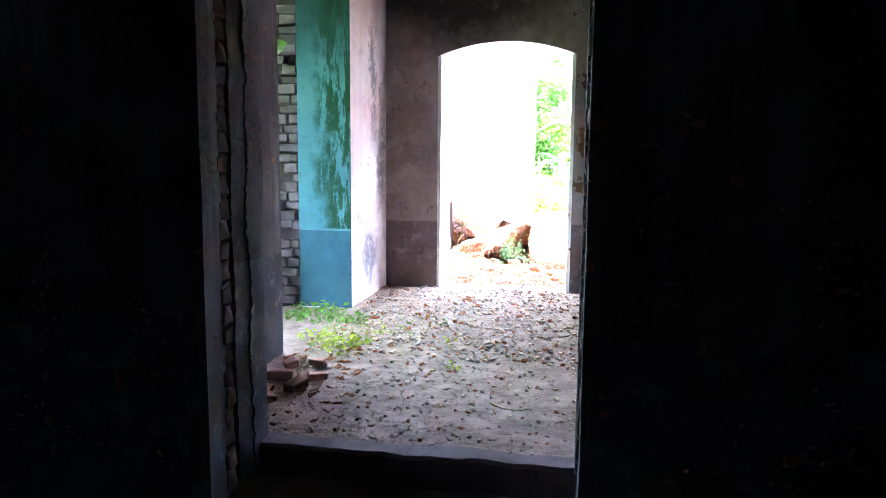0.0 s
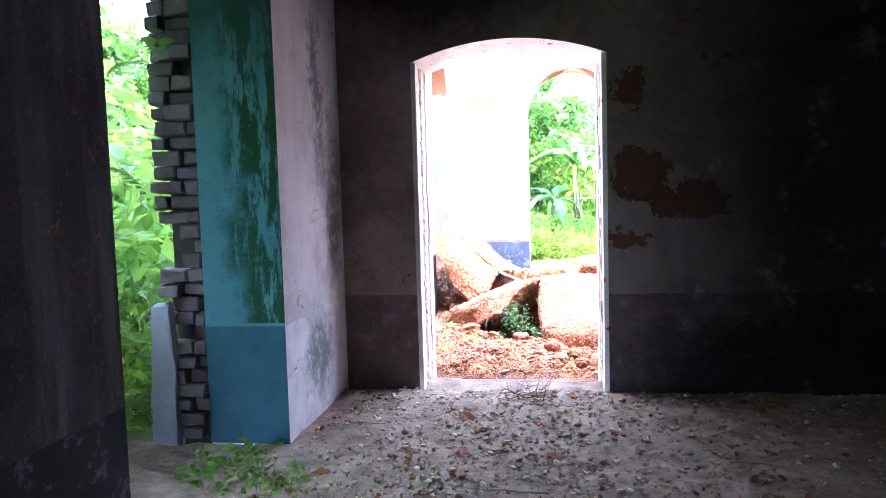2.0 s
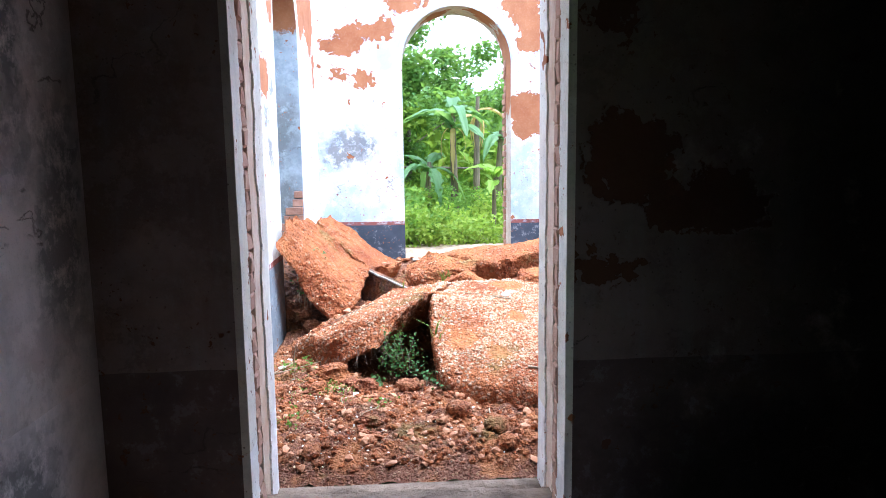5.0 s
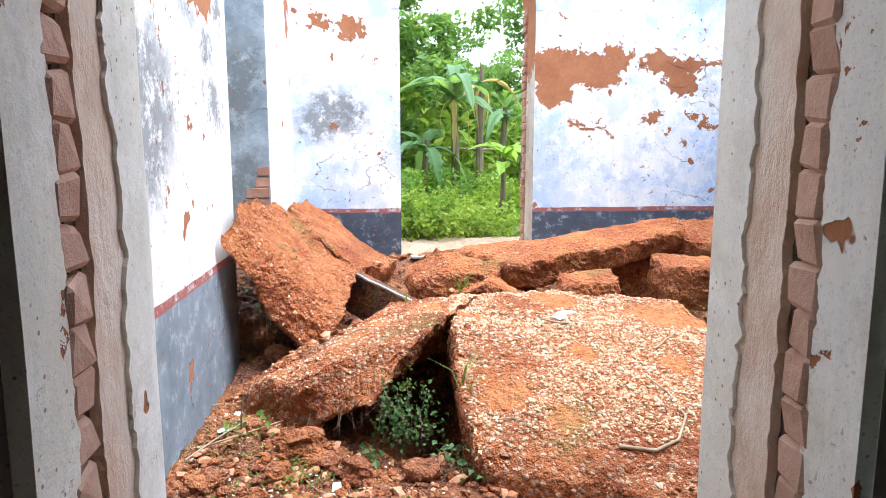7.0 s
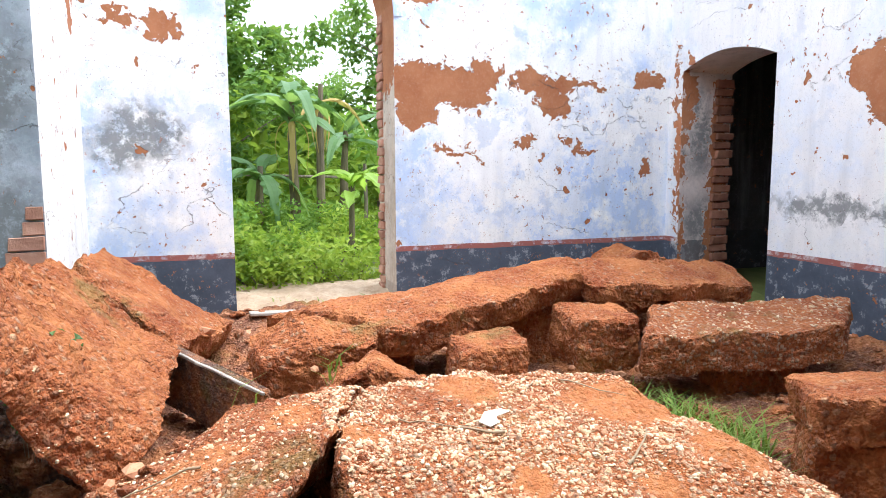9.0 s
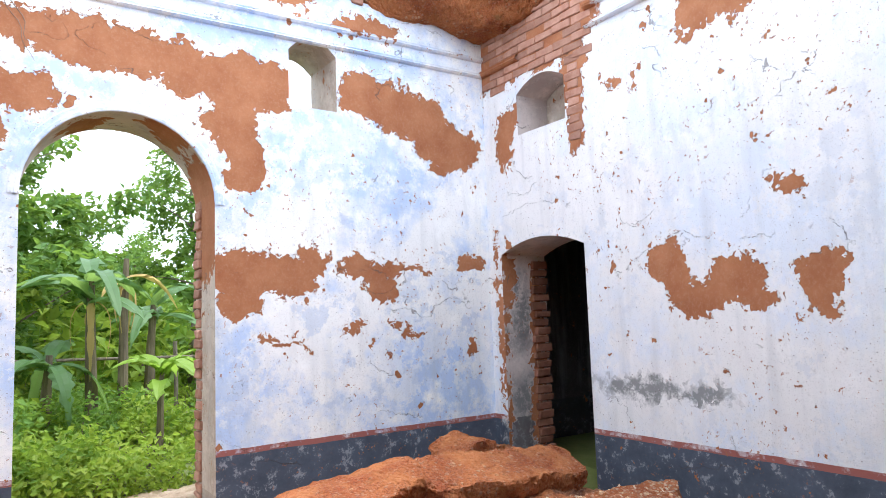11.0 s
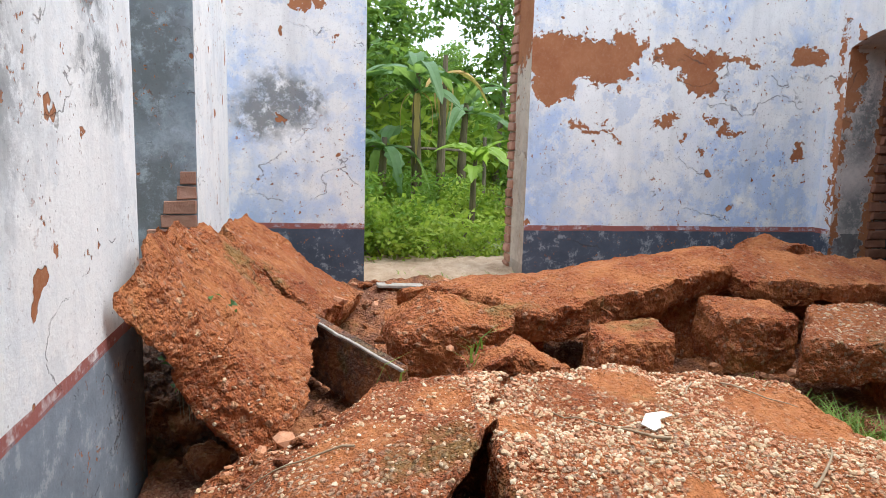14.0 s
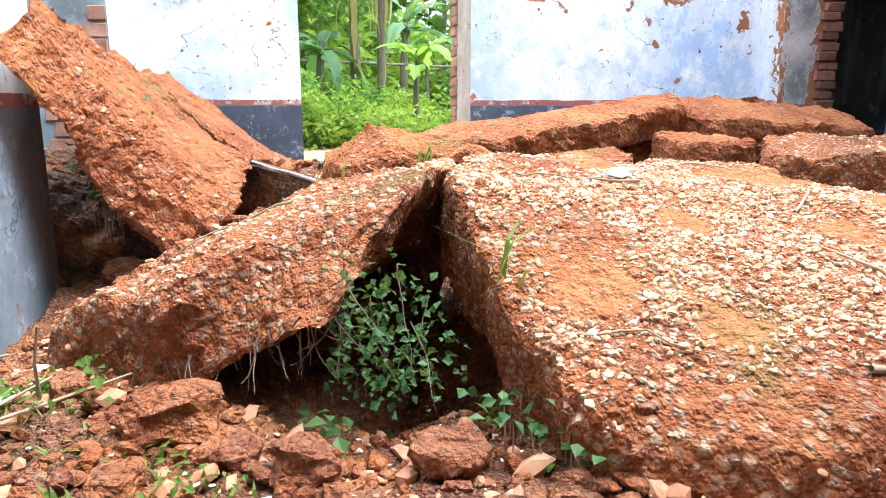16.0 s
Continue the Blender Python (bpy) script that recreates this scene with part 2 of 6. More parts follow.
BACK_BARE = [(-0.12, 15.03, 4.05, 0.33, 0.16), (0.30, 15.03, 4.04, 0.43, 0.21), (0.60, 15.03, 3.99, 0.21, 0.20), (-0.16, 15.03, 3.57, 0.21, 0.17),
    (-0.83, 15.03, 3.16, 0.18, 0.12), (-0.57, 15.03, 3.16, 0.17, 0.10), (-0.39, 15.03, 3.26, 0.13, 0.10), (-1.02, 15.03, 3.88, 0.12, 0.11),
    (0.97, 15.03, 3.91, 0.22, 0.26), (1.44, 15.03, 3.89, 0.48, 0.25), (1.77, 15.03, 3.90, 0.19, 0.25), (1.36, 15.03, 3.48, 0.24, 0.26),
    (1.49, 15.03, 3.12, 0.18, 0.23), (2.65, 15.03, 3.96, 0.33, 0.23), (3.14, 15.03, 3.83, 0.47, 0.25), (3.62, 15.03, 3.54, 0.41, 0.26)]
BACK_BARE_SMALL = [(1.64, 15.03, 2.21, 0.51, 0.23), (1.43, 15.03, 2.02, 0.22, 0.19), (2.08, 15.03, 2.34, 0.16, 0.17), (2.70, 15.03, 2.24, 0.38, 0.10),
    (2.79, 15.03, 2.04, 0.20, 0.14), (3.25, 15.03, 2.23, 0.19, 0.04), (2.47, 15.03, 1.66, 0.11, 0.06), (3.86, 15.03, 2.32, 0.18, 0.09),
    (3.86, 15.03, 1.45, 0.08, 0.07), (3.12, 15.03, 1.63, 0.18, 0.05), (1.79, 15.03, 1.62, 0.21, 0.03), (-0.15, 15.03, 4.74, 0.20, 0.10),
    (2.71, 15.03, 4.66, 0.37, 0.10), (1.90, 15.03, 4.73, 0.20, 0.08), (-0.93, 15.03, 3.01, 0.28, 0.15), (-1.03, 15.03, 2.63, 0.13, 0.06),
    (-0.69, 15.03, 2.58, 0.17, 0.08)]
BACK_STAIN = [(-0.93, 15.03, 1.70, 0.33, 0.23), (-0.78, 15.03, 1.74, 0.19, 0.15)]
RIGHT_BARE = [(4.12, 14.3, 4.52, 0.95, 0.36), (4.12, 13.66, 3.85, 0.16, 0.60), (4.12, 12.76, 2.13, 0.18, 0.22), (4.12, 12.53, 1.92, 0.29, 0.10), (4.12, 12.12, 2.02, 0.23, 0.16), (4.12, 12.31, 1.87, 0.49, 0.11),
    (4.12, 11.74, 2.64, 0.16, 0.07), (4.12, 12.31, 4.10, 0.21, 0.17), (4.12, 11.99, 4.05, 0.21, 0.19), (4.12, 11.64, 4.17, 0.29, 0.11),
    (4.12, 12.41, 3.96, 0.10, 0.11), (4.12, 13.73, 3.69, 0.08, 0.27), (4.12, 14.69, 3.57, 0.12, 0.33), (4.12, 14.56, 3.76, 0.16, 0.15),
    (4.12, 14.89, 1.67, 0.07, 0.94), (4.12, 12.96, 3.74, 0.05, 0.12), (4.12, 13.18, 3.74, 0.08, 0.04), (4.12, 11.51, 1.92, 0.17, 0.19)]
RIGHT_STAIN = [(4.12, 13.04, 1.16, 0.54, 0.09), (4.12, 12.56, 1.12, 0.31, 0.06)]
LEFT_BARE = [(-1.30, 13.85, 3.30, 0.26, 0.42), (-1.30, 14.45, 3.25, 0.42, 0.40), (-1.30, 13.35, 3.80, 0.5, 0.20), (-1.30, 14.8, 2.65, 0.12, 0.30), (-1.30, 12.0, 3.10, 0.14, 0.40),
    (-1.30, 11.7, 3.55, 0.4, 0.3), (-1.30, 11.55, 2.25, 0.30, 0.13), (-1.30, 14.9, 2.1, 0.05, 0.14)]
ARCH_BARE = [(1.21, 15.3, 2.72, 0.40, 0.55), (0.9, 15.2, 3.40, 0.30, 0.16), (0.2, 15.4, 3.45, 0.25, 0.14), (1.21, 15.03, 3.0, 0.10, 0.3)]
DOOR_BARE = [(4.13, 14.82, 1.2, 0.055, 1.5), (4.13, 14.82, 2.1, 0.10, 0.4), (4.56, 14.82, 1.3, 0.10, 1.2)]
DOOR_STAIN = [(4.30, 14.82, 1.8, 0.16, 0.40), (4.36, 14.82, 0.9, 0.2, 0.25)]
LEFT_STAIN = [(-1.30, 10.6, 1.55, 0.5, 0.4), (-1.30, 11.3, 2.3, 0.4, 0.25), (-1.30, 11.77, 1.66, 0.18, 0.17), (-1.30, 11.65, 1.92, 0.16, 0.12), (-1.30, 11.91, 2.15, 0.16, 0.09)]
W2_BARE = [(0.72, 8.81, 1.60, 0.24, 0.20), (0.60, 8.81, 1.14, 0.18, 0.07), (1.12, 8.81, 1.41, 0.30, 0.11), (0.65, 8.81, 2.19, 0.11, 0.16)]

M_BACK = plaster("washed_plaster_back", blobs=BACK_BARE + BACK_BARE_SMALL, stains=BACK_STAIN)
M_RIGHT = plaster("washed_plaster_right", pale=(0.80, 0.79, 0.77), wash=(0.70, 0.755, 0.83), blobs=RIGHT_BARE, stains=RIGHT_STAIN)
M_LEFT = plaster("washed_plaster_left", pale=(0.84, 0.83, 0.80), wash=(0.76, 0.78, 0.78), dado=(0.17, 0.20, 0.23), blobs=LEFT_BARE, stains=LEFT_STAIN)
# shade is painted right of the doorway, on its dado and above left
M_W2 = plaster("dirty_shaded_plaster_inner", pale=(0.40, 0.31, 0.27), wash=(0.26, 0.195, 0.17), dado=(0.15, 0.11, 0.10), band=False, blobs=W2_BARE, worn=0.45,
               shade_spots=[(3.2, 8.81, 1.8, 2.5, 4.0), (1.9, 8.81, 0.1, 1.45, 0.66), (-0.7, 8.81, 3.3, 1.2, 0.75)])
# room plaster coloured near black, with the room's shade in its colour
M_ROOM = plaster("dirty_shaded_plaster_room", pale=(0.09, 0.08, 0.08), wash=(0.05, 0.046, 0.05), dado=(0.045, 0.045, 0.05), band=False)
# brighter copy of the room plaster, for the stub that daylight strikes
M_STUB = plaster("lit_pinkish_plaster_stub", pale=(0.80, 0.74, 0.72), wash=(0.62, 0.55, 0.53), dado=(0.62, 0.58, 0.58), band=False, chips=False,
                 stains=[(-1.5, 8.18, 0.42, 0.26, 0.30), (-1.5, 8.6, 1.4, 0.2, 0.5), (-1.5, 8.3, 2.2, 0.12, 0.6)])
M_JAMB = plaster("jamb_plaster", pale=(0.90, 0.87, 0.80), wash=(0.82, 0.78, 0.66), dado=(0.72, 0.70, 0.67), band=False, dado_z=0.35, cracks=False)
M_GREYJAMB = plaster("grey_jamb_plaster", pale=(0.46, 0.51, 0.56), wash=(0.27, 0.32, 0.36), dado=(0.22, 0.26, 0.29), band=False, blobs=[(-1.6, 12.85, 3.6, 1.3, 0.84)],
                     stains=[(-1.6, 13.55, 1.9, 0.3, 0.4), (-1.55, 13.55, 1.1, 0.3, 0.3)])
M_RUB = rubble("red_roof_concrete")
EARTH = [(0.66, 11.7, 0.17), (1.25, 11.45, 0.27), (1.42, 11.0, 0.15), (0.19, 10.68, 0.12), (0.43, 10.5, 0.09), (0.1, 11.35, 0.10),
         (-0.45, 11.5, 0.2), (-0.1, 11.75, 0.13), (1.05, 10.85, 0.09), (0.62, 11.0, 0.08)]
M_CHIPPY = rubble("chippy_roof_concrete", chip=0.6, light=(0.66, 0.50, 0.33), grain=38.0, earth=EARTH, dusty=0.35)
M_BRICK = plain("old_red_brick", (0.40, 0.19, 0.125), (0.56, 0.33, 0.24), 9.0, 0.92, 0.006, 0.45)
M_DARKBRICK = plain("weathered_brick", (0.15, 0.115, 0.115), (0.26, 0.21, 0.205), 9.0, 0.92, 0.006, 0.6)
M_MORTAR = plain("crumbling_mortar", (0.30, 0.17, 0.115), (0.42, 0.26, 0.19), 12.0, 0.95, 0.01)
# ceilings coloured near black so that little light bounces off them
M_CEIL = plain("shaded_ceiling", (0.03, 0.027, 0.025), (0.06, 0.052, 0.048), 2.0, 0.95, 0.004)
M_SOIL = plain("dirt_floor", (0.15, 0.105, 0.075), (0.42, 0.31, 0.225), 5.0, 0.95, 0.02)
M_OUT = plain("outdoor_soil", (0.09, 0.12, 0.03), (0.17, 0.19, 0.06), 2.0, 0.95, 0.012)
M_STONE = rubble("rubble_chunk", a=(0.28, 0.085, 0.038), b=(0.44, 0.175, 0.085), chip=0.2)
M_PALE = plain("pale_chip", (0.58, 0.44, 0.29), (0.76, 0.63, 0.46), 20.0, 0.9, 0.003)
M_WHITE = plain("white_scrap", (0.80, 0.79, 0.74), (0.70, 0.68, 0.60), 12.0, 0.7, 0.001)
M_WOODSHADE = plain("dark_wood_and_slot_shade", (0.09, 0.065, 0.048), (0.19, 0.13, 0.095), 6.0, 0.85, 0.005, stretch=(3, 3, 12))
M_GREYWOOD = plain("grey_wood", (0.30, 0.27, 0.23), (0.44, 0.40, 0.34), 6.0, 0.85, 0.004, stretch=(4, 4, 1))
M_BARK = plain("bark", (0.13, 0.105, 0.075), (0.24, 0.20, 0.14), 7.0, 0.95, 0.02, stretch=(3, 3, 0.7))
M_PALM = plain("banana_stem", (0.08, 0.065, 0.04), (0.20, 0.155, 0.09), 5.0, 0.7, 0.004, stretch=(3, 3, 0.5))
M_LEAF = leafy("tree_leaf", (0.045, 0.12, 0.02), (0.15, 0.27, 0.05))
M_BUSH = leafy("bush_leaf", (0.10, 0.21, 0.02), (0.33, 0.42, 0.05), 0.5)
M_BANANA = leafy("banana_leaf", (0.07, 0.17, 0.06), (0.18, 0.29, 0.12), 0.5, 0.4)
M_YOUNG = leafy("young_banana_leaf", (0.24, 0.40, 0.05), (0.34, 0.48, 0.08), 0.55, 0.4)
M_FERN = leafy("fern_leaf", (0.07, 0.17, 0.025), (0.19, 0.32, 0.06), 0.5)
M_VINE = leafy("vine_leaf", (0.035, 0.10, 0.03), (0.11, 0.21, 0.07), 0.3)
M_GRASS = leafy("grass_blade", (0.10, 0.20, 0.03), (0.28, 0.36, 0.08), 0.4)
M_YELLOW = leafy("yellow_green_leaf", (0.30, 0.36, 0.03), (0.48, 0.48, 0.05), 0.5)
M_TWIG = plain("dry_twig", (0.30, 0.22, 0.14), (0.45, 0.36, 0.24), 12.0, 0.9, 0.002)

# shaded copies of jamb plaster and brick: the dimness is in the colour
M_SHADEJAMB = plaster("shaded_jamb_plaster", pale=(0.10, 0.092, 0.092), wash=(0.05, 0.047, 0.05), dado=(0.085, 0.09, 0.10), band=False, dado_z=0.9)
M_SHADEBRICK = plain("shade_dark_brick", (0.07, 0.055, 0.05), (0.12, 0.09, 0.08), 9.0, 0.95, 0.006, 0.3)
# plaster coloured near black, standing for the lack of light on it
M_SHADEWALL = plaster("shaded_plaster_entry", pale=(0.13, 0.12, 0.12), wash=(0.05, 0.046, 0.05), dado=(0.06, 0.065, 0.08), band=False)
M_LILAC = plain("lilac_plaster", (0.34, 0.33, 0.40), (0.44, 0.42, 0.48), 5.0, 0.9, 0.006)
M_CHIPRED = plain("red_chip", (0.48, 0.20, 0.095), (0.64, 0.36, 0.22), 15.0, 0.92, 0.003)
M_PALE2 = plain("ochre_chip", (0.54, 0.35, 0.19), (0.70, 0.52, 0.34), 15.0, 0.92, 0.003)
M_DEBRIS = plain("grey_crumb", (0.32, 0.25, 0.19), (0.48, 0.40, 0.32), 15.0, 0.95, 0.003)
M_ROOT = plain("dry_root", (0.16, 0.12, 0.09), (0.26, 0.20, 0.16), 15.0, 0.95, 0.002)

M_DRYLEAF = leafy("dry_banana_leaf", (0.40, 0.27, 0.10), (0.52, 0.36, 0.14), 0.3, 0.8)
M_WEED = leafy("weed_leaf", (0.20, 0.32, 0.03), (0.38, 0.46, 0.06), 0.5)

M_SALMON = plain("salmon_brick", (0.52, 0.30, 0.21), (0.66, 0.44, 0.33), 9.0, 0.92, 0.006, 0.10)
M_PEEL = plain("peeled_undercoat", (0.68, 0.46, 0.32), (0.86, 0.74, 0.62), 7.0, 0.95, 0.010, stretch=(1, 1, 0.6))
M_FLOORRUB = rubble("rubble_floor", a=(0.17, 0.065, 0.038), b=(0.33, 0.145, 0.085), chip=0.3, grain=45.0)

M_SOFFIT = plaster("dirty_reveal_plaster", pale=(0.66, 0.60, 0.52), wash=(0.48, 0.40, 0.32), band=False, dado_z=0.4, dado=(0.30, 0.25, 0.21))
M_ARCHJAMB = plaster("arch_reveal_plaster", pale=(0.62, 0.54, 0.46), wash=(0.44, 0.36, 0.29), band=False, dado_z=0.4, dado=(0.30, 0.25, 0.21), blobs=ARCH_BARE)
M_DOORJAMB = plaster("door_reveal_plaster", pale=(0.66, 0.58, 0.53), wash=(0.48, 0.41, 0.38), band=False, dado_z=0.72, dado=(0.12, 0.11, 0.11), blobs=DOOR_BARE, stains=DOOR_STAIN)
M_DOORBRICK = plain("dim_red_brick", (0.20, 0.085, 0.055), (0.33, 0.155, 0.10), 9.0, 0.95, 0.006, 0.4)
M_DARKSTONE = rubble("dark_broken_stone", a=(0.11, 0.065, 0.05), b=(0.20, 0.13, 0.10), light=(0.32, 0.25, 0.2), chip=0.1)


def teal_mat():
    m = Mat("teal_wash_algae", 0.85)
    st = m.vec("MULTIPLY", m.pos, (6.0, 6.0, 1.1))
    c = m.mix(m.ramp(m.noise(1.2, 5, 0.6), 0.3, 0.7), (0.075, 0.20, 0.22), (0.15, 0.31, 0.33))
    low = m.math("LESS_THAN", m.xyz()[2], 0.72)
    c = m.mix(low, c, m.mix(m.noise(6, 4), (0.03, 0.085, 0.115), (0.07, 0.16, 0.19)))
    sx = m.xyz()[0]
    side = m.ramp(m.math("ADD", sx, m.math("MULTIPLY", m.noise(3.5, 6, 0.7), 0.6)), -1.56, -1.42)
    green = m.math("MULTIPLY", m.ramp(m.noise(2.0, 7, 0.75, at=st), 0.44, 0.50), side)
    green = m.math("MULTIPLY", green, m.math("GREATER_THAN", m.xyz()[2], 0.74))
    c = m.mix(green, c, (0.02, 0.075, 0.03))
    # top painted darker, as the shade beneath the opening's head
    top_shade = m.ramp(m.math("ADD", m.xyz()[2], m.math("MULTIPLY", m.noise(2.5, 5, 0.65), 0.9)), 2.55, 3.0)
    c = m.mix(m.math("MULTIPLY", top_shade, 0.8), c, (0.03, 0.075, 0.06))
    c = m.mix(m.math("MULTIPLY", m.ramp(m.noise(14, 5, 0.7), 0.55, 0.7), 0.5), c, (0.08, 0.14, 0.12))
    m.colour(c).bump(m.noise(20, 4, 0.7), 0.005)
    return m.m


M_TEAL = teal_mat()


# ---- builders ----
SOLID = []

def link(name, bm, mat, parent=None, label="", smooth=False):
    me = bpy.data.meshes.new(name)
    bm.normal_update()
    bm.to_mesh(me)
    bm.free()
    for q in (mat if isinstance(mat, (list, tuple)) else [mat]):
        me.materials.append(q)
    if smooth:
        for p in me.polygons:
            p.use_smooth = True
    ob = new(name, me)
    if parent:
        ob.parent = parent
    if label:
        ob["label"] = label
    return ob


def part(name, bm, mat, parent, label="", smooth=False):
    return link(name, bm, mat, parent, label, smooth)


def base(name, x, y, z, label, category, group="", rz=0.0):
    ob = new(name)
    ob.empty_display_size = 0.1
    ob.matrix_world = pose(x, y, z, 0, 0, rz)
    return tagged(ob, label, category, group)


def wall(name, p0, p1, thick, z0, ztop, openings=(), mat=None, label="", step=0.5, jamb=None):
    """A wall whose seen face runs from p0 to p1; thick goes to its left side (negative: right).
    openings: u0, u1, bottom, spring, rise; top may be a function of u."""
    a, b = Vector((*p0, 0)), Vector((*p1, 0))
    run = b - a
    length = run.length
    run.normalize()
    side = Vector((-run.y, run.x, 0)) * thick
    top = ztop if callable(ztop) else (lambda u: ztop)
    us = {0.0, length}
    n = max(1, int(length / step))
    us |= {length * i / n for i in range(n + 1)}
    for u0, u1, zb, zs, rise in openings:
        us |= {u0 + (u1 - u0) * (0.5 - 0.5 * math.cos(math.pi * i / 20)) for i in range(21)}
    us = sorted(us)
    us = [u for i, u in enumerate(us) if i == 0 or u - us[i - 1] > 1e-4]

    def head(o, u):
        u0, u1, zb, zs, rise = o
        k = (u - (u0 + u1) / 2) / ((u1 - u0) / 2)
        return zs + rise * math.sqrt(max(0.0, 1 - k * k)) if rise > 0.3 else zs + rise * max(0.0, 1 - k * k)

    bm = bmesh.new()
    seen = {}

    def v(u, z, back):
        key = (round(u, 4), round(z, 4), back)
        if key not in seen:
            p = a + run * u + (side if back else Vector())
            seen[key] = bm.verts.new((p.x, p.y, z))
        return seen[key]

    def quad(p, mi=0):
        p = [q for i, q in enumerate(p) if q not in p[:i]]
        if len(p) > 2:
            try:
                bm.faces.new(p).material_index = mi
            except ValueError:
                pass

    for u, w in zip(us, us[1:]):
        mid = (u + w) / 2
        spans, lo = [], (z0, z0)
        for o in sorted((q for q in openings if q[0] < mid < q[1]), key=lambda q: q[2]):
            if o[2] > lo[0]:
                spans.append((*lo, o[2], o[2]))
                quad([v(u, o[2], 0), v(w, o[2], 0), v(w, o[2], 1), v(u, o[2], 1)], 1)
            lo = (head(o, u), head(o, w))
            quad([v(u, lo[0], 1), v(w, lo[1], 1), v(w, lo[1], 0), v(u, lo[0], 0)], 1)
        spans.append((*lo, top(u), top(w)))
        for zu, zw, tu, tw in spans:
            quad([v(u, zu, 0), v(w, zw, 0), v(w, tw, 0), v(u, tu, 0)])
            quad([v(w, zw, 1), v(u, zu, 1), v(u, tu, 1), v(w, tw, 1)])
        quad([v(u, top(u), 0), v(w, top(w), 0), v(w, top(w), 1), v(u, top(u), 1)])
    for o in openings:
        for u in (o[0], o[1]):
            quad([v(u, o[2], 0), v(u, o[2], 1), v(u, o[3], 1), v(u, o[3], 0)], 1)
    for u in (0.0, us[-1]):
        quad([v(u, z0, 0), v(u, z0, 1), v(u, top(u), 1), v(u, top(u), 0)])
    bmesh.ops.recalc_face_normals(bm, faces=bm.faces)
    ob = link(name, bm, [mat, jamb or mat])
    return tagged(ob, label, "wall", "", "structure")


def box(bm, lo, hi, bevel=0.0):
    """A box between two corners, added to bm."""
    c = [(l + h) / 2 for l, h in zip(lo, hi)]
    g = bmesh.ops.create_cube(bm, size=1, matrix=Matrix.LocRotScale(c, None, [h - l for l, h in zip(lo, hi)]))
    if bevel:
        es = list({e for q in g["verts"] for e in q.link_edges})
        bmesh.ops.bevel(bm, geom=es, offset=bevel, segments=1, affect='EDGES')
    return bm


def lump(p, amp=0.03, scale=3.0):
    """A rough push for broken concrete at the place p."""
    d = Vector()
    for s, k in ((scale, 1.0), (scale * 3.1, 0.5), (scale * 9, 0.28), (scale * 24, 0.14)):
        d += Vector(noise.noise_vector(p * s)) * (amp * k)
    return d


def slab(name, tops, bottoms, mat, label, amp=0.035, size=0.03, group="", rough=3.0):
    """A broken slab between a grid of top points and the same grid of bottom points (rows of equal length)."""
    rows, cols = len(tops), len(tops[0])
    tp = [[Vector(q) for q in r] for r in tops]
    bt = [[Vector(q) for q in r] for r in bottoms]
    wide = max((tp[0][i] - tp[0][i + 1]).length for i in range(cols - 1)) * (cols - 1)
    deep = max((tp[i][0] - tp[i + 1][0]).length for i in range(rows - 1)) * (rows - 1)
    nu, nv = max(6, min(90, int(wide / size))), max(6, min(90, int(deep / size)))
    high = (tp[0][0] - bt[0][0]).length
    nw = max(3, min(24, int(high / size)))

    def at(g, u, w):
        x, y = u * (cols - 1), w * (rows - 1)
        i, j = min(cols - 2, int(x)), min(rows - 2, int(y))
        fx, fy = x - i, y - j
        return (g[j][i] * (1 - fx) + g[j][i + 1] * fx) * (1 - fy) + (g[j + 1][i] * (1 - fx) + g[j + 1][i + 1] * fx) * fy

    bm = bmesh.new()
    seen = {}

    def v(i, j, k):
        key = (i, j, k)
        if key not in seen:
            u, w, h = i / nu, j / nv, k / nw
            p = at(tp, u, w).lerp(at(bt, u, w), h)
            mid = at(tp, 0.5, 0.5).lerp(at(bt, 0.5, 0.5), 0.5)
            rim = max(abs(u - 0.5), abs(w - 0.5)) * 2
            corner = (abs(u - 0.5) * 2) ** 6 + (abs(w - 0.5) * 2) ** 6 + (abs(h - 0.5) * 2) ** 6
            p = p.lerp(mid, 0.028 * max(0.0, corner - 1.0))
            d = lump(p, amp, rough)
            d *= 0.45 + 0.9 * rim
            seen[key] = bm.verts.new(p + d)
        return seen[key]

    for i in range(nu):
        for j in range(nv):
            bm.faces.new((v(i, j, 0), v(i + 1, j, 0), v(i + 1, j + 1, 0), v(i, j + 1, 0)))
            bm.faces.new((v(i, j + 1, nw), v(i + 1, j + 1, nw), v(i + 1, j, nw), v(i, j, nw)))
    for k in range(nw):
        for i in range(nu):
            bm.faces.new((v(i, 0, k), v(i, 0, k + 1), v(i + 1, 0, k + 1), v(i + 1, 0, k)))
            bm.faces.new((v(i + 1, nv, k), v(i + 1, nv, k + 1), v(i, nv, k + 1), v(i, nv, k)))
        for j in range(nv):
            bm.faces.new((v(0, j + 1, k), v(0, j + 1, k + 1), v(0, j, k + 1), v(0, j, k)))
            bm.faces.new((v(nu, j, k), v(nu, j, k + 1), v(nu, j + 1, k + 1), v(nu, j + 1, k)))
    bmesh.ops.recalc_face_normals(bm, faces=bm.faces)
    SOLID.append(BVHTree.FromBMesh(bm))
    return tagged(link(name, bm, mat), label, "rubble slab", group)


def down(grid, d):
    """A grid of points moved by d."""
    return [[(x + d[0], y + d[1], z + d[2]) for x, y, z in r] for r in grid]

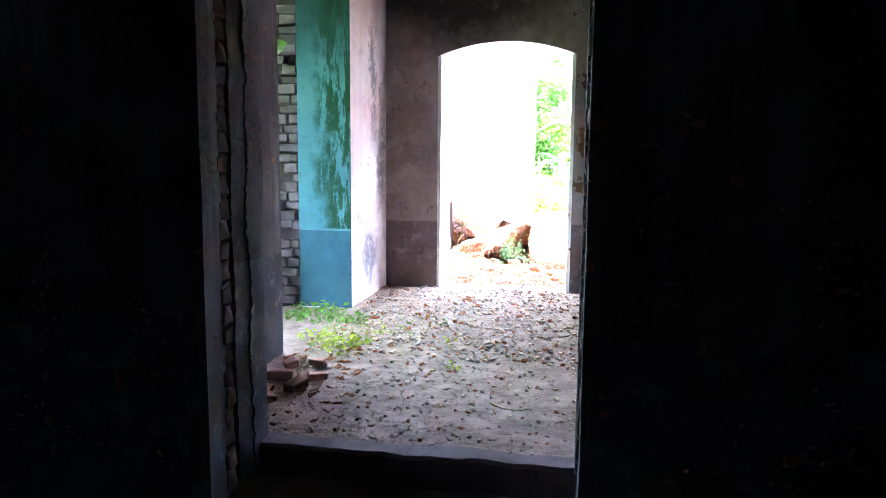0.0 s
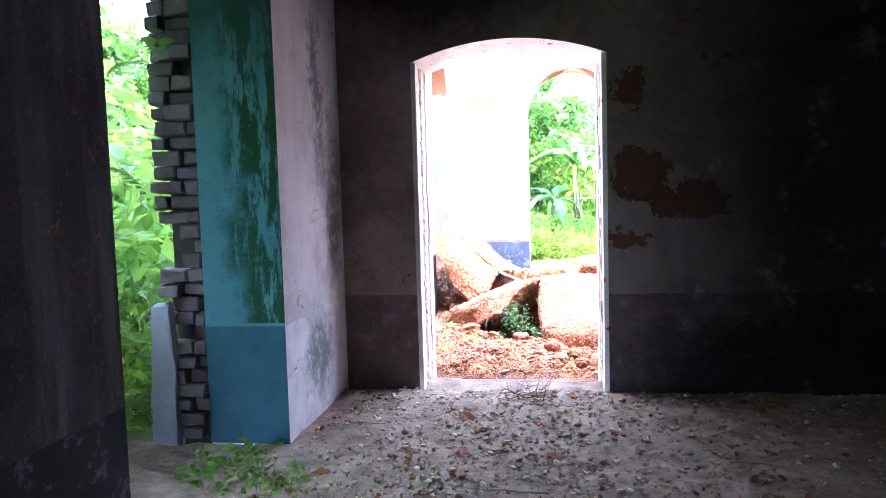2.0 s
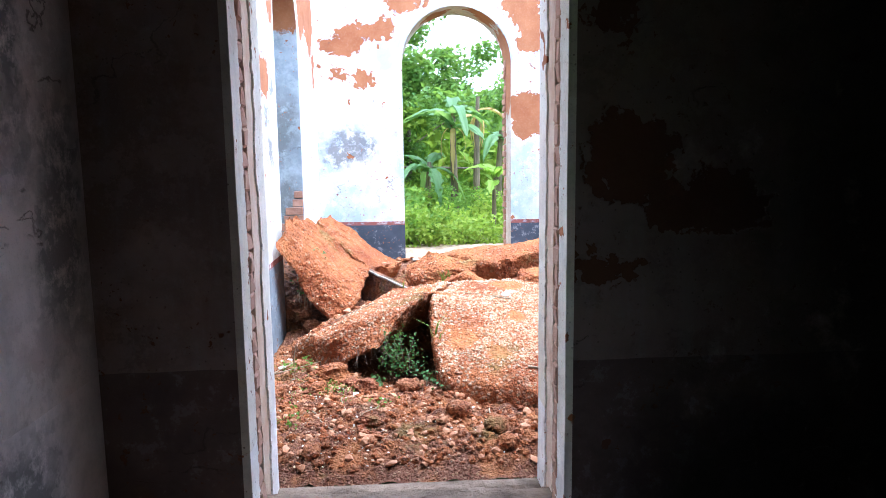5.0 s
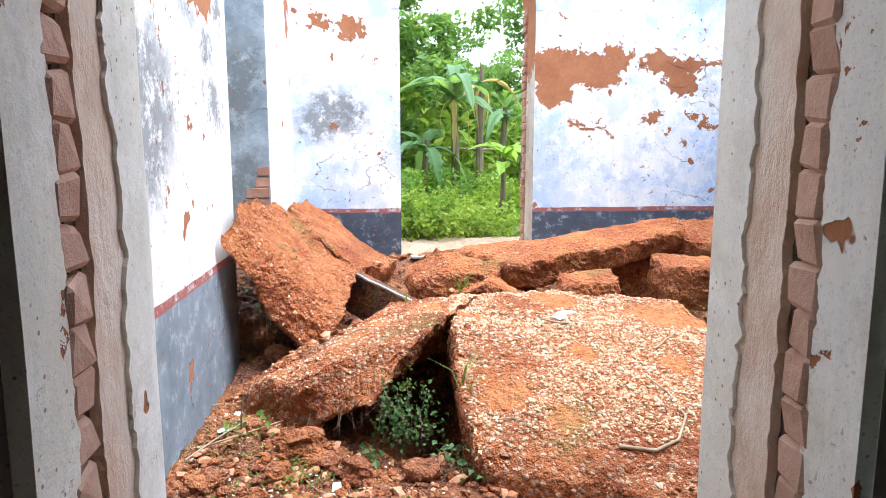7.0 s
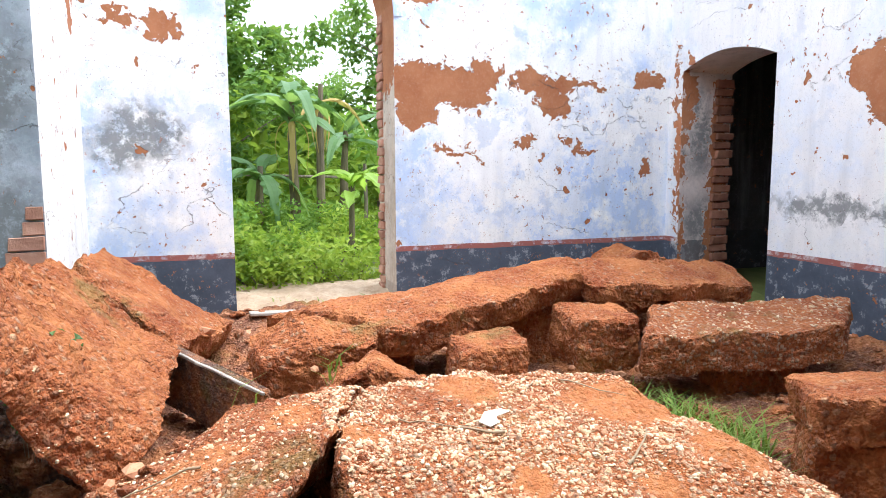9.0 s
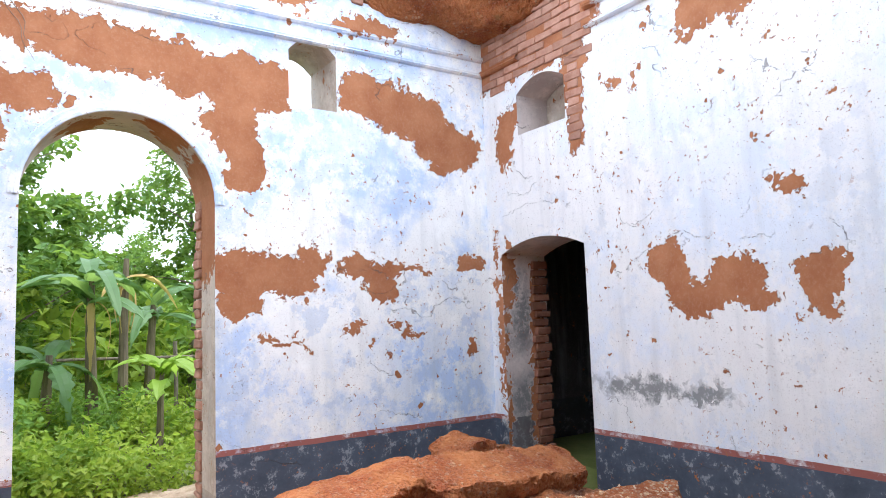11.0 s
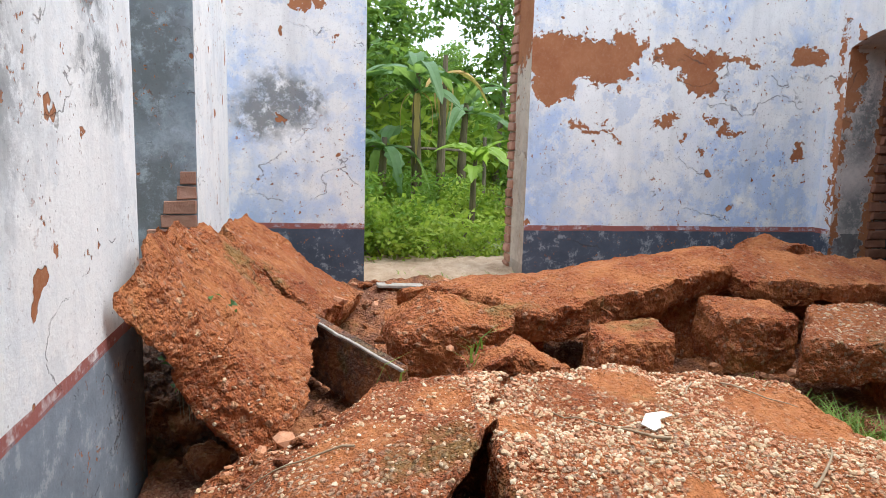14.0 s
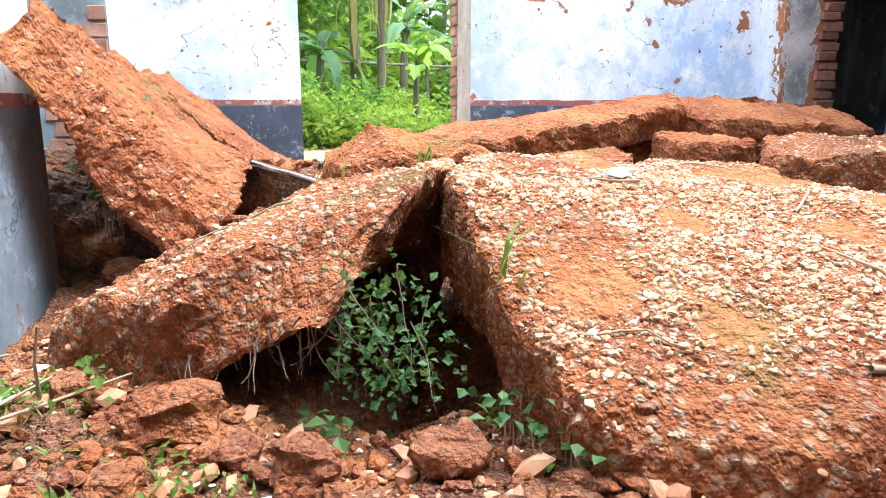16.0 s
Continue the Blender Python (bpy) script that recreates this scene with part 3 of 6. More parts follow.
# ---- ground and floors ----
def rises(x, y):
    """Height of the ground: level floors, a heap of rubble in the roofless room, open soil outside."""
    h = 0.0
    inside = -1.3 < x < 4.12 and 9.3 < y < 15.03
    if inside:
        k = min(1.0, max(0.0, (y - 9.45) / 0.6))
        h = k * (0.02 + 0.05 * noise.noise(Vector((x * 1.7, y * 1.7, 0))) + 0.03 * noise.noise(Vector((x * 6, y * 6, 3))))
        h -= 0.10 * (1 - min(1.0, max(0.0, (y - 9.40) / 0.3)))
        h -= 0.36 * math.exp(-((x + 0.18) / 0.34) ** 2 - ((y - 11.35) / 0.42) ** 2)
        h += 0.25 * min(1.0, max(0.0, (y - 14.0) / 0.8)) * min(1.0, max(0.0, (x + 1.3) / 1.0))
        h += 0.20 * min(1.0, max(0.0, (x - 3.3) / 0.7))
    elif y >= 15.03:
        h = 0.27 + 0.05 * noise.noise(Vector((x * 0.7, y * 0.7, 5)))
    elif x < -1.5 and 4 < y:
        h = -0.04 + 0.05 * noise.noise(Vector((x, y, 2)))
    elif 8.75 < y < 9.35:
        h = (-0.11 if y > 9.15 else -0.02) - 0.02 * noise.noise(Vector((x * 3, y * 3, 7)))
    else:
        h = 0.012 * noise.noise(Vector((x * 2.5, y * 2.5, 9)))
    return h


def sheet(name, x0, x1, y0, y1, nx, ny, mat, label, category, rough=0.0, fn=rises):
    bm = bmesh.new()
    g = [[bm.verts.new((x0 + (x1 - x0) * i / nx, y0 + (y1 - y0) * j / ny, 0)) for i in range(nx + 1)] for j in range(ny + 1)]
    for r in g:
        for q in r:
            q.co.z = fn(min(max(q.co.x, x0 + 0.002), x1 - 0.002), min(max(q.co.y, y0 + 0.002), y1 - 0.002))
            if rough:
                q.co.z += rough * noise.noise(q.co * 14) + rough * 0.6 * noise.noise(q.co * 37)
    for j in range(ny):
        for i in range(nx):
            bm.faces.new((g[j][i], g[j][i + 1], g[j + 1][i + 1], g[j + 1][i]))
    return tagged(link(name, bm, mat), label, category, "", "structure")


sheet("floor_room", -1.5, 3.6, 4.5, 8.81, 120, 110, M_SOIL, "bare trodden dirt floor with dust and debris", "floor", 0.008)
sheet("floor_entry", -3.0, 3.6, -2.2, 4.5, 40, 40, M_SOIL, "dark dirt floor of an unlit room", "floor", 0.006, lambda x, y: rises(x, y) - 0.13)
sheet("floor_threshold", -0.95, 0.52, 8.81, 9.39, 30, 16, M_SOIL, "dusty worn doorway threshold", "floor", 0.006)
sheet("floor_ruin", -1.9, 4.75, 9.385, 15.03, 200, 180, M_FLOORRUB, "red brick rubble and soil covering a roofless floor", "floor", 0.03)


M_SAND = plain("pale_sandy_soil", (0.36, 0.25, 0.16), (0.52, 0.40, 0.28), 5.0, 0.95, 0.02)
sheet("floor_arch", -0.6, 2.2, 15.03, 16.5, 60, 40, M_SAND, "pale sandy soil in the arch opening", "floor", 0.02,
      lambda x, y: 0.31 - 0.09 * max(0.0, 1 - (y - 15.03) / 0.35) + 0.03 * noise.noise(Vector((x * 2, y * 2, 0))) - 0.12 * max(0.0, (y - 16.0) / 0.5) - 0.12 * max(0.0, abs(x - 0.7) - 1.1) / 0.4)


def far_ground(x, y):
    if (-1.4 if y > 4.3 else -2.6) < x < 4.8 and -3 < y < 14.9:
        return -0.35
    if y >= 14.9 and abs(x) < 12 and y < 18:
        return 0.26 + 0.04 * noise.noise(Vector((x * 0.7, y * 0.7, 5)))
    return -0.06 + 0.32 * min(1, max(0, (y - 13) / 2)) + 0.06 * noise.noise(Vector((x * 0.3, y * 0.3, 1)))


bm = bmesh.new()
xs = [-1500, -300, -80, -40] + [-24 + 0.8 * i for i in range(61)] + [40, 80, 300, 1500]
ys = [-1500, -300, -60] + [-20 + 0.8 * i for i in range(91)] + [80, 150, 400, 1500]
g = [[bm.verts.new((x, y, far_ground(x, y))) for x in xs] for y in ys]
for j in range(len(ys) - 1):
    for i in range(len(xs) - 1):
        bm.faces.new((g[j][i], g[j][i + 1], g[j + 1][i + 1], g[j + 1][i]))
tagged(link("ground", bm, M_OUT), "weedy soil around the ruined house", "ground", "", "structure")

# ---- walls ----
TOP = 5.0


def ragged(z, amp, seed):
    return lambda u: z + amp * noise.noise(Vector((u * 1.3, seed, 0))) + amp * 0.6 * noise.noise(Vector((u * 5, seed, 4)))


W2Y, W2B, BACK, RX, LX = 8.81, 9.385, 15.03, 4.115, -1.3
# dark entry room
wall("wall_entry_door", (-3.0, 4.5), (3.6, 4.5), -0.55, -0.3, 4.2, [(2.0, 3.55, -0.3, 2.46, 0.13)], M_SHADEWALL, "plaster wall with an arched doorway, coloured dark for shade", jamb=M_SHADEWALL)
wall("wall_entry_left", (-3.0, -2.2), (-3.0, 3.95), 0.4, -0.3, 4.2, (), M_SHADEWALL, "plaster wall of an unlit room, coloured dark for shade")
# small unseen window opening, added to let a trace of light in
wall("wall_entry_right", (3.6, 3.95), (3.6, -2.2), 0.4, -0.3, 4.2, [(3.9, 4.25, 1.2, 1.75, 0.05)], M_SHADEWALL, "plaster wall of an unlit room, coloured dark for shade")
wall("wall_entry_back", (3.6, -2.2), (-3.0, -2.2), 0.4, -0.3, 4.2, (), M_SHADEWALL, "plaster wall of an unlit room, coloured dark for shade")
sill = box(bmesh.new(), (-1.0, 4.385, -0.2), (0.55, 4.535, 0.022), 0.015)
bmesh.ops.subdivide_edges(sill, edges=[e for e in sill.edges if e.calc_length() > 0.5], cuts=24)
for q in sill.verts:
    q.co += lump(q.co, 0.012, 6)
tagged(link("door_sill", sill, M_DARKBRICK), "worn grey masonry sill of the dark doorway", "door sill", "", "structure")
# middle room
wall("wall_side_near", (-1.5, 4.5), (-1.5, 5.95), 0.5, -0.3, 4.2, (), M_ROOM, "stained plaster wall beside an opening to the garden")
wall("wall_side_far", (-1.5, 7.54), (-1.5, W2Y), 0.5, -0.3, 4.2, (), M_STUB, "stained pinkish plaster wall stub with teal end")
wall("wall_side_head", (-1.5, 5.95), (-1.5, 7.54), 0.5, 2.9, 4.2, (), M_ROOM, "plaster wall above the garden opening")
# same near-black colour here, so that less light bounces through the room
wall("wall_room_right", (3.6, W2Y), (3.6, 4.5), 0.4, -0.3, 4.2, (), M_SHADEWALL, "dark plaster wall of the middle room")
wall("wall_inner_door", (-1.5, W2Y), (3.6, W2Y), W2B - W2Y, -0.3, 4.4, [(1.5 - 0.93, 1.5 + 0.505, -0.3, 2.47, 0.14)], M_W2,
     "brown stained plaster wall with an arched doorway, painted darker for shade", jamb=M_JAMB)
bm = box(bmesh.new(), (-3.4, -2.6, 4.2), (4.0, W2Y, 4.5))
tagged(link("ceiling", bm, M_CEIL), "roof slab over the dark rooms, coloured dark for shade", "ceiling", "", "structure")
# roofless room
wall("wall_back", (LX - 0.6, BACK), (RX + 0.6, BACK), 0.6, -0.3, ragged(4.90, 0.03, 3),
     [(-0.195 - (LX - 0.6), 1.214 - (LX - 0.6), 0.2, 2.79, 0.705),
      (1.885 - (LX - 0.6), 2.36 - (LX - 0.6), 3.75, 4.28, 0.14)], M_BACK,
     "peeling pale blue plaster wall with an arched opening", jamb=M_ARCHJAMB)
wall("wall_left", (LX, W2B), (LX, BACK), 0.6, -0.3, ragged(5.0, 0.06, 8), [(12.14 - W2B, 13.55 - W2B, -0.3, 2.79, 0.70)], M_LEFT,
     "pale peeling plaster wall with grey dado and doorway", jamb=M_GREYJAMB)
wall("wall_right", (RX, BACK), (RX, W2B), 0.6, -0.3, ragged(4.75, 0.10, 5),
     [(BACK - 14.824, BACK - 13.63, -0.3, 2.40, 0.13), (BACK - 14.47, BACK - 13.78, 3.6, 4.02, 0.12)], M_RIGHT,
     "flaking whitewashed wall with grey dado and a doorway", jamb=M_DOORJAMB)
wall("wall_inner_door_extension", (3.6, W2Y), (RX + 0.6, W2Y), W2B - W2Y, 0, 4.4, (), M_W2, "plaster wall end beside the roofless room")
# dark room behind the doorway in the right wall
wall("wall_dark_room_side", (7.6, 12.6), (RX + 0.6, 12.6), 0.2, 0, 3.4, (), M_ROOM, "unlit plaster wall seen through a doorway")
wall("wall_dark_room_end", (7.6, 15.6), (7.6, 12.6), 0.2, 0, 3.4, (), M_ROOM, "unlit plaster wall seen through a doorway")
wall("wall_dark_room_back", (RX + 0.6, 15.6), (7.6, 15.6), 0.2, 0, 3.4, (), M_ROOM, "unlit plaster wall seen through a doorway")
tagged(link("ceiling_dark_room", box(bmesh.new(), (RX + 0.6, 12.4, 3.4), (7.8, 15.8, 3.6)), M_CEIL), "ceiling of a dark room, coloured dark for shade", "ceiling", "", "structure")
tagged(link("floor_dark_room", box(bmesh.new(), (RX + 0.6, 12.6, -0.2), (7.6, 15.6, 0.1)), M_SOIL), "dirt floor of a dark room", "floor", "", "structure")

# panel added behind the vent opening, which should show only shade
tagged(link("wall_vent_back", box(bmesh.new(), (RX + 0.42, 13.7, 3.5), (RX + 0.58, 14.55, 4.25)), M_SOFFIT), "panel added behind the wall vent to shut out light", "wall", "", "structure")
sheet("floor_garden_threshold", -2.6, -1.5, 5.95, 7.54, 40, 60, M_SOIL, "dirt sill of the opening to the garden", "floor", 0.01, lambda x, y: -0.01 + 0.01 * noise.noise(Vector((x * 3, y * 3, 0))))

# teal painted end of the side wall
bm = box(bmesh.new(), (-2.0, 7.532, 0.0), (-1.497, 7.5397, 4.2))
tagged(link("wall_teal_end", bm, M_TEAL), "teal washed wall end streaked with green algae", "wall", "", "structure")


# cornice mouldings
def moulding(name, p0, p1, z, out, size, mat, label):
    a, b = Vector((*p0, z)), Vector((*p1, z))
    o = Vector((*out, 0))
    prof = [(0, 0), (0.6, 0.12), (1.0, 0.45), (0.72, 0.7), (0.9, 1.0), (0, 1.25)]
    bm = bmesh.new()
    n = max(2, int((b - a).length / 0.12))
    rows = []
    for i in range(n + 1):
        p = a.lerp(b, i / n)
        w = 1 + 0.12 * noise.noise(p * 4)
        rows.append([bm.verts.new(p + o * (q[0] * size * w) + Vector((0, 0, q[1] * size))) for q in prof])
    for r, s in zip(rows, rows[1:]):
        for k in range(len(prof) - 1):
            bm.faces.new((r[k], s[k], s[k + 1], r[k + 1]))
    bmesh.ops.recalc_face_normals(bm, faces=bm.faces)
    return tagged(link(name, bm, mat), label, "cornice", "", "structure")


for i, z in enumerate((4.36, 4.54)):
    moulding("trim_cornice_back", (LX, BACK), (RX, BACK), z, (0, -1), 0.045, M_BACK, "weathered plaster cornice line of pale blue wash")
    moulding("trim_cornice_right", (RX, 13.46), (RX, W2B), z - 0.02, (-1, 0), 0.045, M_RIGHT, "weathered white plaster cornice line")
    moulding("trim_cornice_left", (LX, W2B), (LX, BACK), z, (1, 0), 0.045, M_LEFT, "weathered white plaster cornice line")
moulding("trim_cornice_corner", (RX, BACK), (RX, 14.4), 4.36, (-1, 0), 0.06, M_RIGHT, "broken plaster cornice piece in the corner")


# archivolt band round the big arch
bm = bmesh.new()
rows = []
for i in range(41):
    a = math.pi * i / 40
    w = 1 + 0.03 * noise.noise(Vector((i * 0.7, 2, 0)))
    rows.append([bm.verts.new((0.5095 - (0.705 + r) * math.cos(a), BACK - d, 2.79 + (0.705 + r * w) * math.sin(a))) for r, d in ((0.0, 0.0), (0.004, 0.010), (0.03, 0.013), (0.036, 0.007), (0.07, 0.007), (0.08, 0.0))])
for r, q in zip(rows, rows[1:]):
    for k in range(5):
        bm.faces.new((r[k], q[k], q[k + 1], r[k + 1]))
bmesh.ops.recalc_face_normals(bm, faces=bm.faces)
tagged(link("trim_arch_band", bm, M_BACK), "chipped pale plaster band around the arch", "arch moulding", "", "structure")


# ---- broken slabs of the fallen roof ----
GROUP = "fallen roof slabs"
A = [[(-1.24, 11.92, 1.08), (-0.92, 11.98, 0.58), (-0.62, 11.96, 0.36)],
     [(-1.26, 12.7, 1.03), (-0.92, 12.62, 0.66), (-0.59, 12.55, 0.40)],
     [(-1.22, 13.4, 0.97), (-0.9, 13.3, 0.68), (-0.60, 13.2, 0.44)]]
A2 = [[(-1.255, 11.60, 0.92), (-1.12, 11.80, 0.52), (-0.86, 11.83, 0.13)],
      [(-1.30, 12.6, 0.80), (-1.12, 12.6, 0.46), (-0.84, 12.6, 0.14)],
      [(-1.28, 13.4, 0.72), (-1.13, 13.2, 0.46), (-0.84, 13.1, 0.16)]]
slab("concrete_slab", A, A2, M_RUB, "thick red lime concrete slab leaning against the wall", 0.04, 0.025, GROUP)
B = [[(-1.18, 13.62, 0.92), (-0.8, 13.35, 0.65), (-0.58, 13.2, 0.43)], [(-1.06, 14.45, 0.87), (-0.68, 14.5, 0.58), (-0.24, 14.48, 0.26)]]
slab("concrete_slab", B, down(B, (-0.12, 0.02, -0.22)), M_RUB, "red lime concrete slab sloping down beside the arch", 0.04, 0.03, GROUP)
C = [[(-1.15, 11.28, 0.12), (-0.72, 10.98, 0.36), (-0.15, 10.98, 0.54)],
     [(-1.12, 11.6, 0.14), (-0.5, 11.5, 0.40), (0.04, 11.5, 0.55)],
     [(-0.95, 11.9, 0.16), (-0.3, 12.0, 0.42), (0.26, 11.98, 0.50)]]
C2 = [[(-1.1, 11.24, -0.10), (-0.80, 10.98, 0.02), (-0.36, 10.74, 0.27)],
      [(-1.1, 11.6, -0.12), (-0.6, 11.5, 0.05), (-0.14, 11.4, 0.26)],
      [(-0.95, 11.9, -0.1), (-0.3, 12.0, 0.1), (0.2, 11.95, 0.22)]]
slab("concrete_slab", C, C2, M_CHIPPY, "tilted red concrete slab with pebbly crust over a hollow", 0.04, 0.022, GROUP)
D = [[(0.03, 10.28, 0.13), (0.85, 9.98, 0.10), (1.75, 10.05, 0.10)],
     [(-0.03, 10.75, 0.33), (0.75, 10.7, 0.34), (1.65, 10.6, 0.32)],
     [(-0.05, 11.22, 0.52), (0.7, 11.25, 0.46), (1.52, 11.1, 0.43)],
     [(0.08, 11.75, 0.50), (0.75, 12.02, 0.53), (1.42, 11.75, 0.47)]]
slab("concrete_slab", D, [[(x + 0.06 * (0.7 - x), y, min(-0.05, z - 0.30) if y < 10.5 else z - 0.32) for x, y, z in r] for r in D], M_CHIPPY,
     "broad sagging roof slab crusted with pale brick chips", 0.035, 0.022, GROUP)
E_ = [[(-0.15, 12.85, 0.40), (0.12, 12.74, 0.50), (0.5, 12.72, 0.47)], [(-0.2, 13.2, 0.44), (0.1, 13.0, 0.60), (0.5, 12.95, 0.55)]]
slab("concrete_slab", E_, down(E_, (0.04, 0.03, -0.30)), M_RUB, "hollowed red concrete lump at the slab's end", 0.045, 0.025, GROUP)
F_ = [[(0.55, 12.74, 0.52), (1.3, 12.95, 0.61), (2.12, 13.2, 0.72)],
      [(0.36, 13.35, 0.56), (1.2, 13.38, 0.68), (2.2, 13.48, 0.80)],
      [(-0.05, 14.0, 0.43), (1.0, 13.9, 0.56), (2.2, 13.78, 0.77)]]
slab("concrete_slab", F_, down(F_, (0.03, 0.08, -0.20)), M_RUB, "long fallen red roof beam slab lying on blocks", 0.035, 0.025, GROUP)
G_ = [[(2.1, 13.14, 0.66), (2.95, 13.15, 0.60), (3.62, 13.22, 0.56)], [(2.22, 13.6, 0.78), (3.1, 13.6, 0.73), (3.74, 13.6, 0.65)]]
slab("concrete_slab", G_, down(G_, (0.0, 0.04, -0.15)), M_RUB, "red roof slab piece by the doorway", 0.03, 0.025, GROUP)
H_ = [[(2.02, 12.42, 0.44), (2.65, 12.27, 0.46), (3.28, 12.1, 0.49)], [(2.42, 12.9, 0.53), (3.1, 12.75, 0.55), (3.8, 12.52, 0.58)]]
slab("concrete_slab", H_, down(H_, (0.0, 0.0, -0.24)), M_CHIPPY, "flat broken roof slab with chippy top", 0.03, 0.025, GROUP)
I_ = [[(1.92, 11.08, 0.54), (2.4, 10.75, 0.54), (2.95, 10.3, 0.52)], [(2.2, 11.5, 0.50), (2.8, 11.1, 0.52), (3.4, 10.7, 0.50)]]
slab("concrete_slab", I_, down(I_, (0.02, 0.0, -0.22)), M_RUB, "thick red slab lying on another slab", 0.03, 0.025, GROUP)
I2 = [[(x + 0.05, y + 0.03, 0.31) for x, y, z in r] for r in I_]
slab("concrete_slab", I2, down(I2, (0.0, 0.0, -0.30)), M_RUB, "lower mossy red slab beneath another", 0.035, 0.03, GROUP)
J_ = [[(0.90, 12.48, 0.42), (1.30, 12.46, 0.47)], [(0.96, 12.85, 0.46), (1.36, 12.8, 0.48)]]
slab("concrete_block", J_, down(J_, (-0.04, 0, -0.34)), M_RUB, "broken red block propping a slab", 0.03, 0.02, GROUP)
K_ = [[(1.72, 12.66, 0.54), (2.16, 12.62, 0.53)], [(1.76, 13.05, 0.56), (2.20, 13.0, 0.55)]]
slab("concrete_block", K_, down(K_, (0.0, 0, -0.36)), M_RUB, "broken red block propping a slab", 0.03, 0.02, GROUP)
L_ = [[(0.1, 12.05, 0.44), (0.31, 12.02, 0.53), (0.62, 12.08, 0.37)], [(0.12, 12.4, 0.42), (0.34, 12.35, 0.54), (0.66, 12.4, 0.38)]]
slab("concrete_block", L_, down(L_, (0.0, 0, -0.34)), M_RUB, "red broken lump between two slabs", 0.05, 0.02, GROUP)
N_ = [[(2.75, 13.78, 0.66), (3.03, 13.8, 0.80), (3.3, 13.75, 0.68)], [(2.75, 14.3, 0.66), (3.03, 14.3, 0.76), (3.35, 14.2, 0.66)]]
slab("concrete_block", N_, down(N_, (0.0, 0, -0.5)), M_RUB, "rounded red lump by the back wall", 0.05, 0.025, GROUP)
Q_ = [[(2.75, 12.95, 0.40), (3.15, 12.85, 0.42)], [(2.8, 13.4, 0.46), (3.2, 13.3, 0.46)]]
slab("concrete_block", Q_, down(Q_, (0.0, 0, -0.48)), M_RUB, "broken red block propping a slab piece", 0.03, 0.03, GROUP)
R_ = [[(2.6, 12.42, 0.20), (3.2, 12.3, 0.24)], [(2.7, 12.75, 0.28), (3.3, 12.6, 0.30)]]
slab("concrete_block", R_, down(R_, (0.0, 0, -0.30)), M_RUB, "low red lump under a flat slab", 0.03, 0.03, GROUP)
S_ = [[(0.15, 13.3, 0.20), (0.9, 13.4, 0.30)], [(0.2, 13.9, 0.24), (1.0, 13.8, 0.36)]]
slab("concrete_block", S_, down(S_, (0.0, 0, -0.32)), M_RUB, "red lump under the long beam slab", 0.03, 0.03, GROUP)
# heap added to keep garden light out from under the leaning slab
T_ = [[(-1.85, 12.2, 0.34), (-1.4, 12.25, 0.30), (-1.0, 12.3, 0.16)], [(-1.9, 12.8, 0.52), (-1.45, 12.85, 0.50), (-1.0, 12.8, 0.22)], [(-1.85, 13.5, 0.50), (-1.4, 13.45, 0.46), (-0.95, 13.4, 0.2)]]
slab("rubble_mound", T_, down(T_, (0.0, 0, -0.6)), M_DARKSTONE, "dark rubble heap added to block light from a side doorway", 0.08, 0.03, "", 5.0)
# fill added to shut the bright gap seen under the long slab
V_ = [[(1.55, 13.32, 0.40), (2.3, 13.4, 0.50)], [(1.6, 13.7, 0.42), (2.35, 13.72, 0.52)]]
slab("concrete_block", V_, down(V_, (0.0, 0.0, -0.5)), M_RUB, "red lump under the long beam slab", 0.03, 0.03, GROUP)
# hidden dark back fill, added so the hollow looks black
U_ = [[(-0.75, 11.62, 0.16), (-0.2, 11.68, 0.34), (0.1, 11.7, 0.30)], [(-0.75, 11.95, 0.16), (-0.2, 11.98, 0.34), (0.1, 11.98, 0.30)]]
slab("concrete_block", U_, down(U_, (0.0, 0.0, -0.75)), M_DARKSTONE, "dark fill added to deepen the shade beneath the slabs", 0.05, 0.04, GROUP)
# remains of the vault on the corner of the walls
O_ = [[(2.6, 14.93, 5.08), (3.4, 14.6, 5.08), (3.95, 13.9, 5.04), (4.10, 13.1, 5.10)], [(2.6, 15.5, 5.12), (3.5, 15.5, 5.16), (4.7, 14.6, 5.3), (4.7, 13.1, 5.22)]]
O2 = [[(2.75, 15.0, 4.86), (3.5, 14.95, 4.80), (4.07, 14.3, 4.76), (4.13, 13.2, 4.95)], [(2.7, 15.5, 4.86), (3.6, 15.5, 4.8), (4.7, 14.9, 4.7), (4.7, 13.2, 4.8)]]
slab("vault_remnant", O_, O2, M_RUB, "eroded red brick vault springing remaining on the wall corner", 0.05, 0.035)



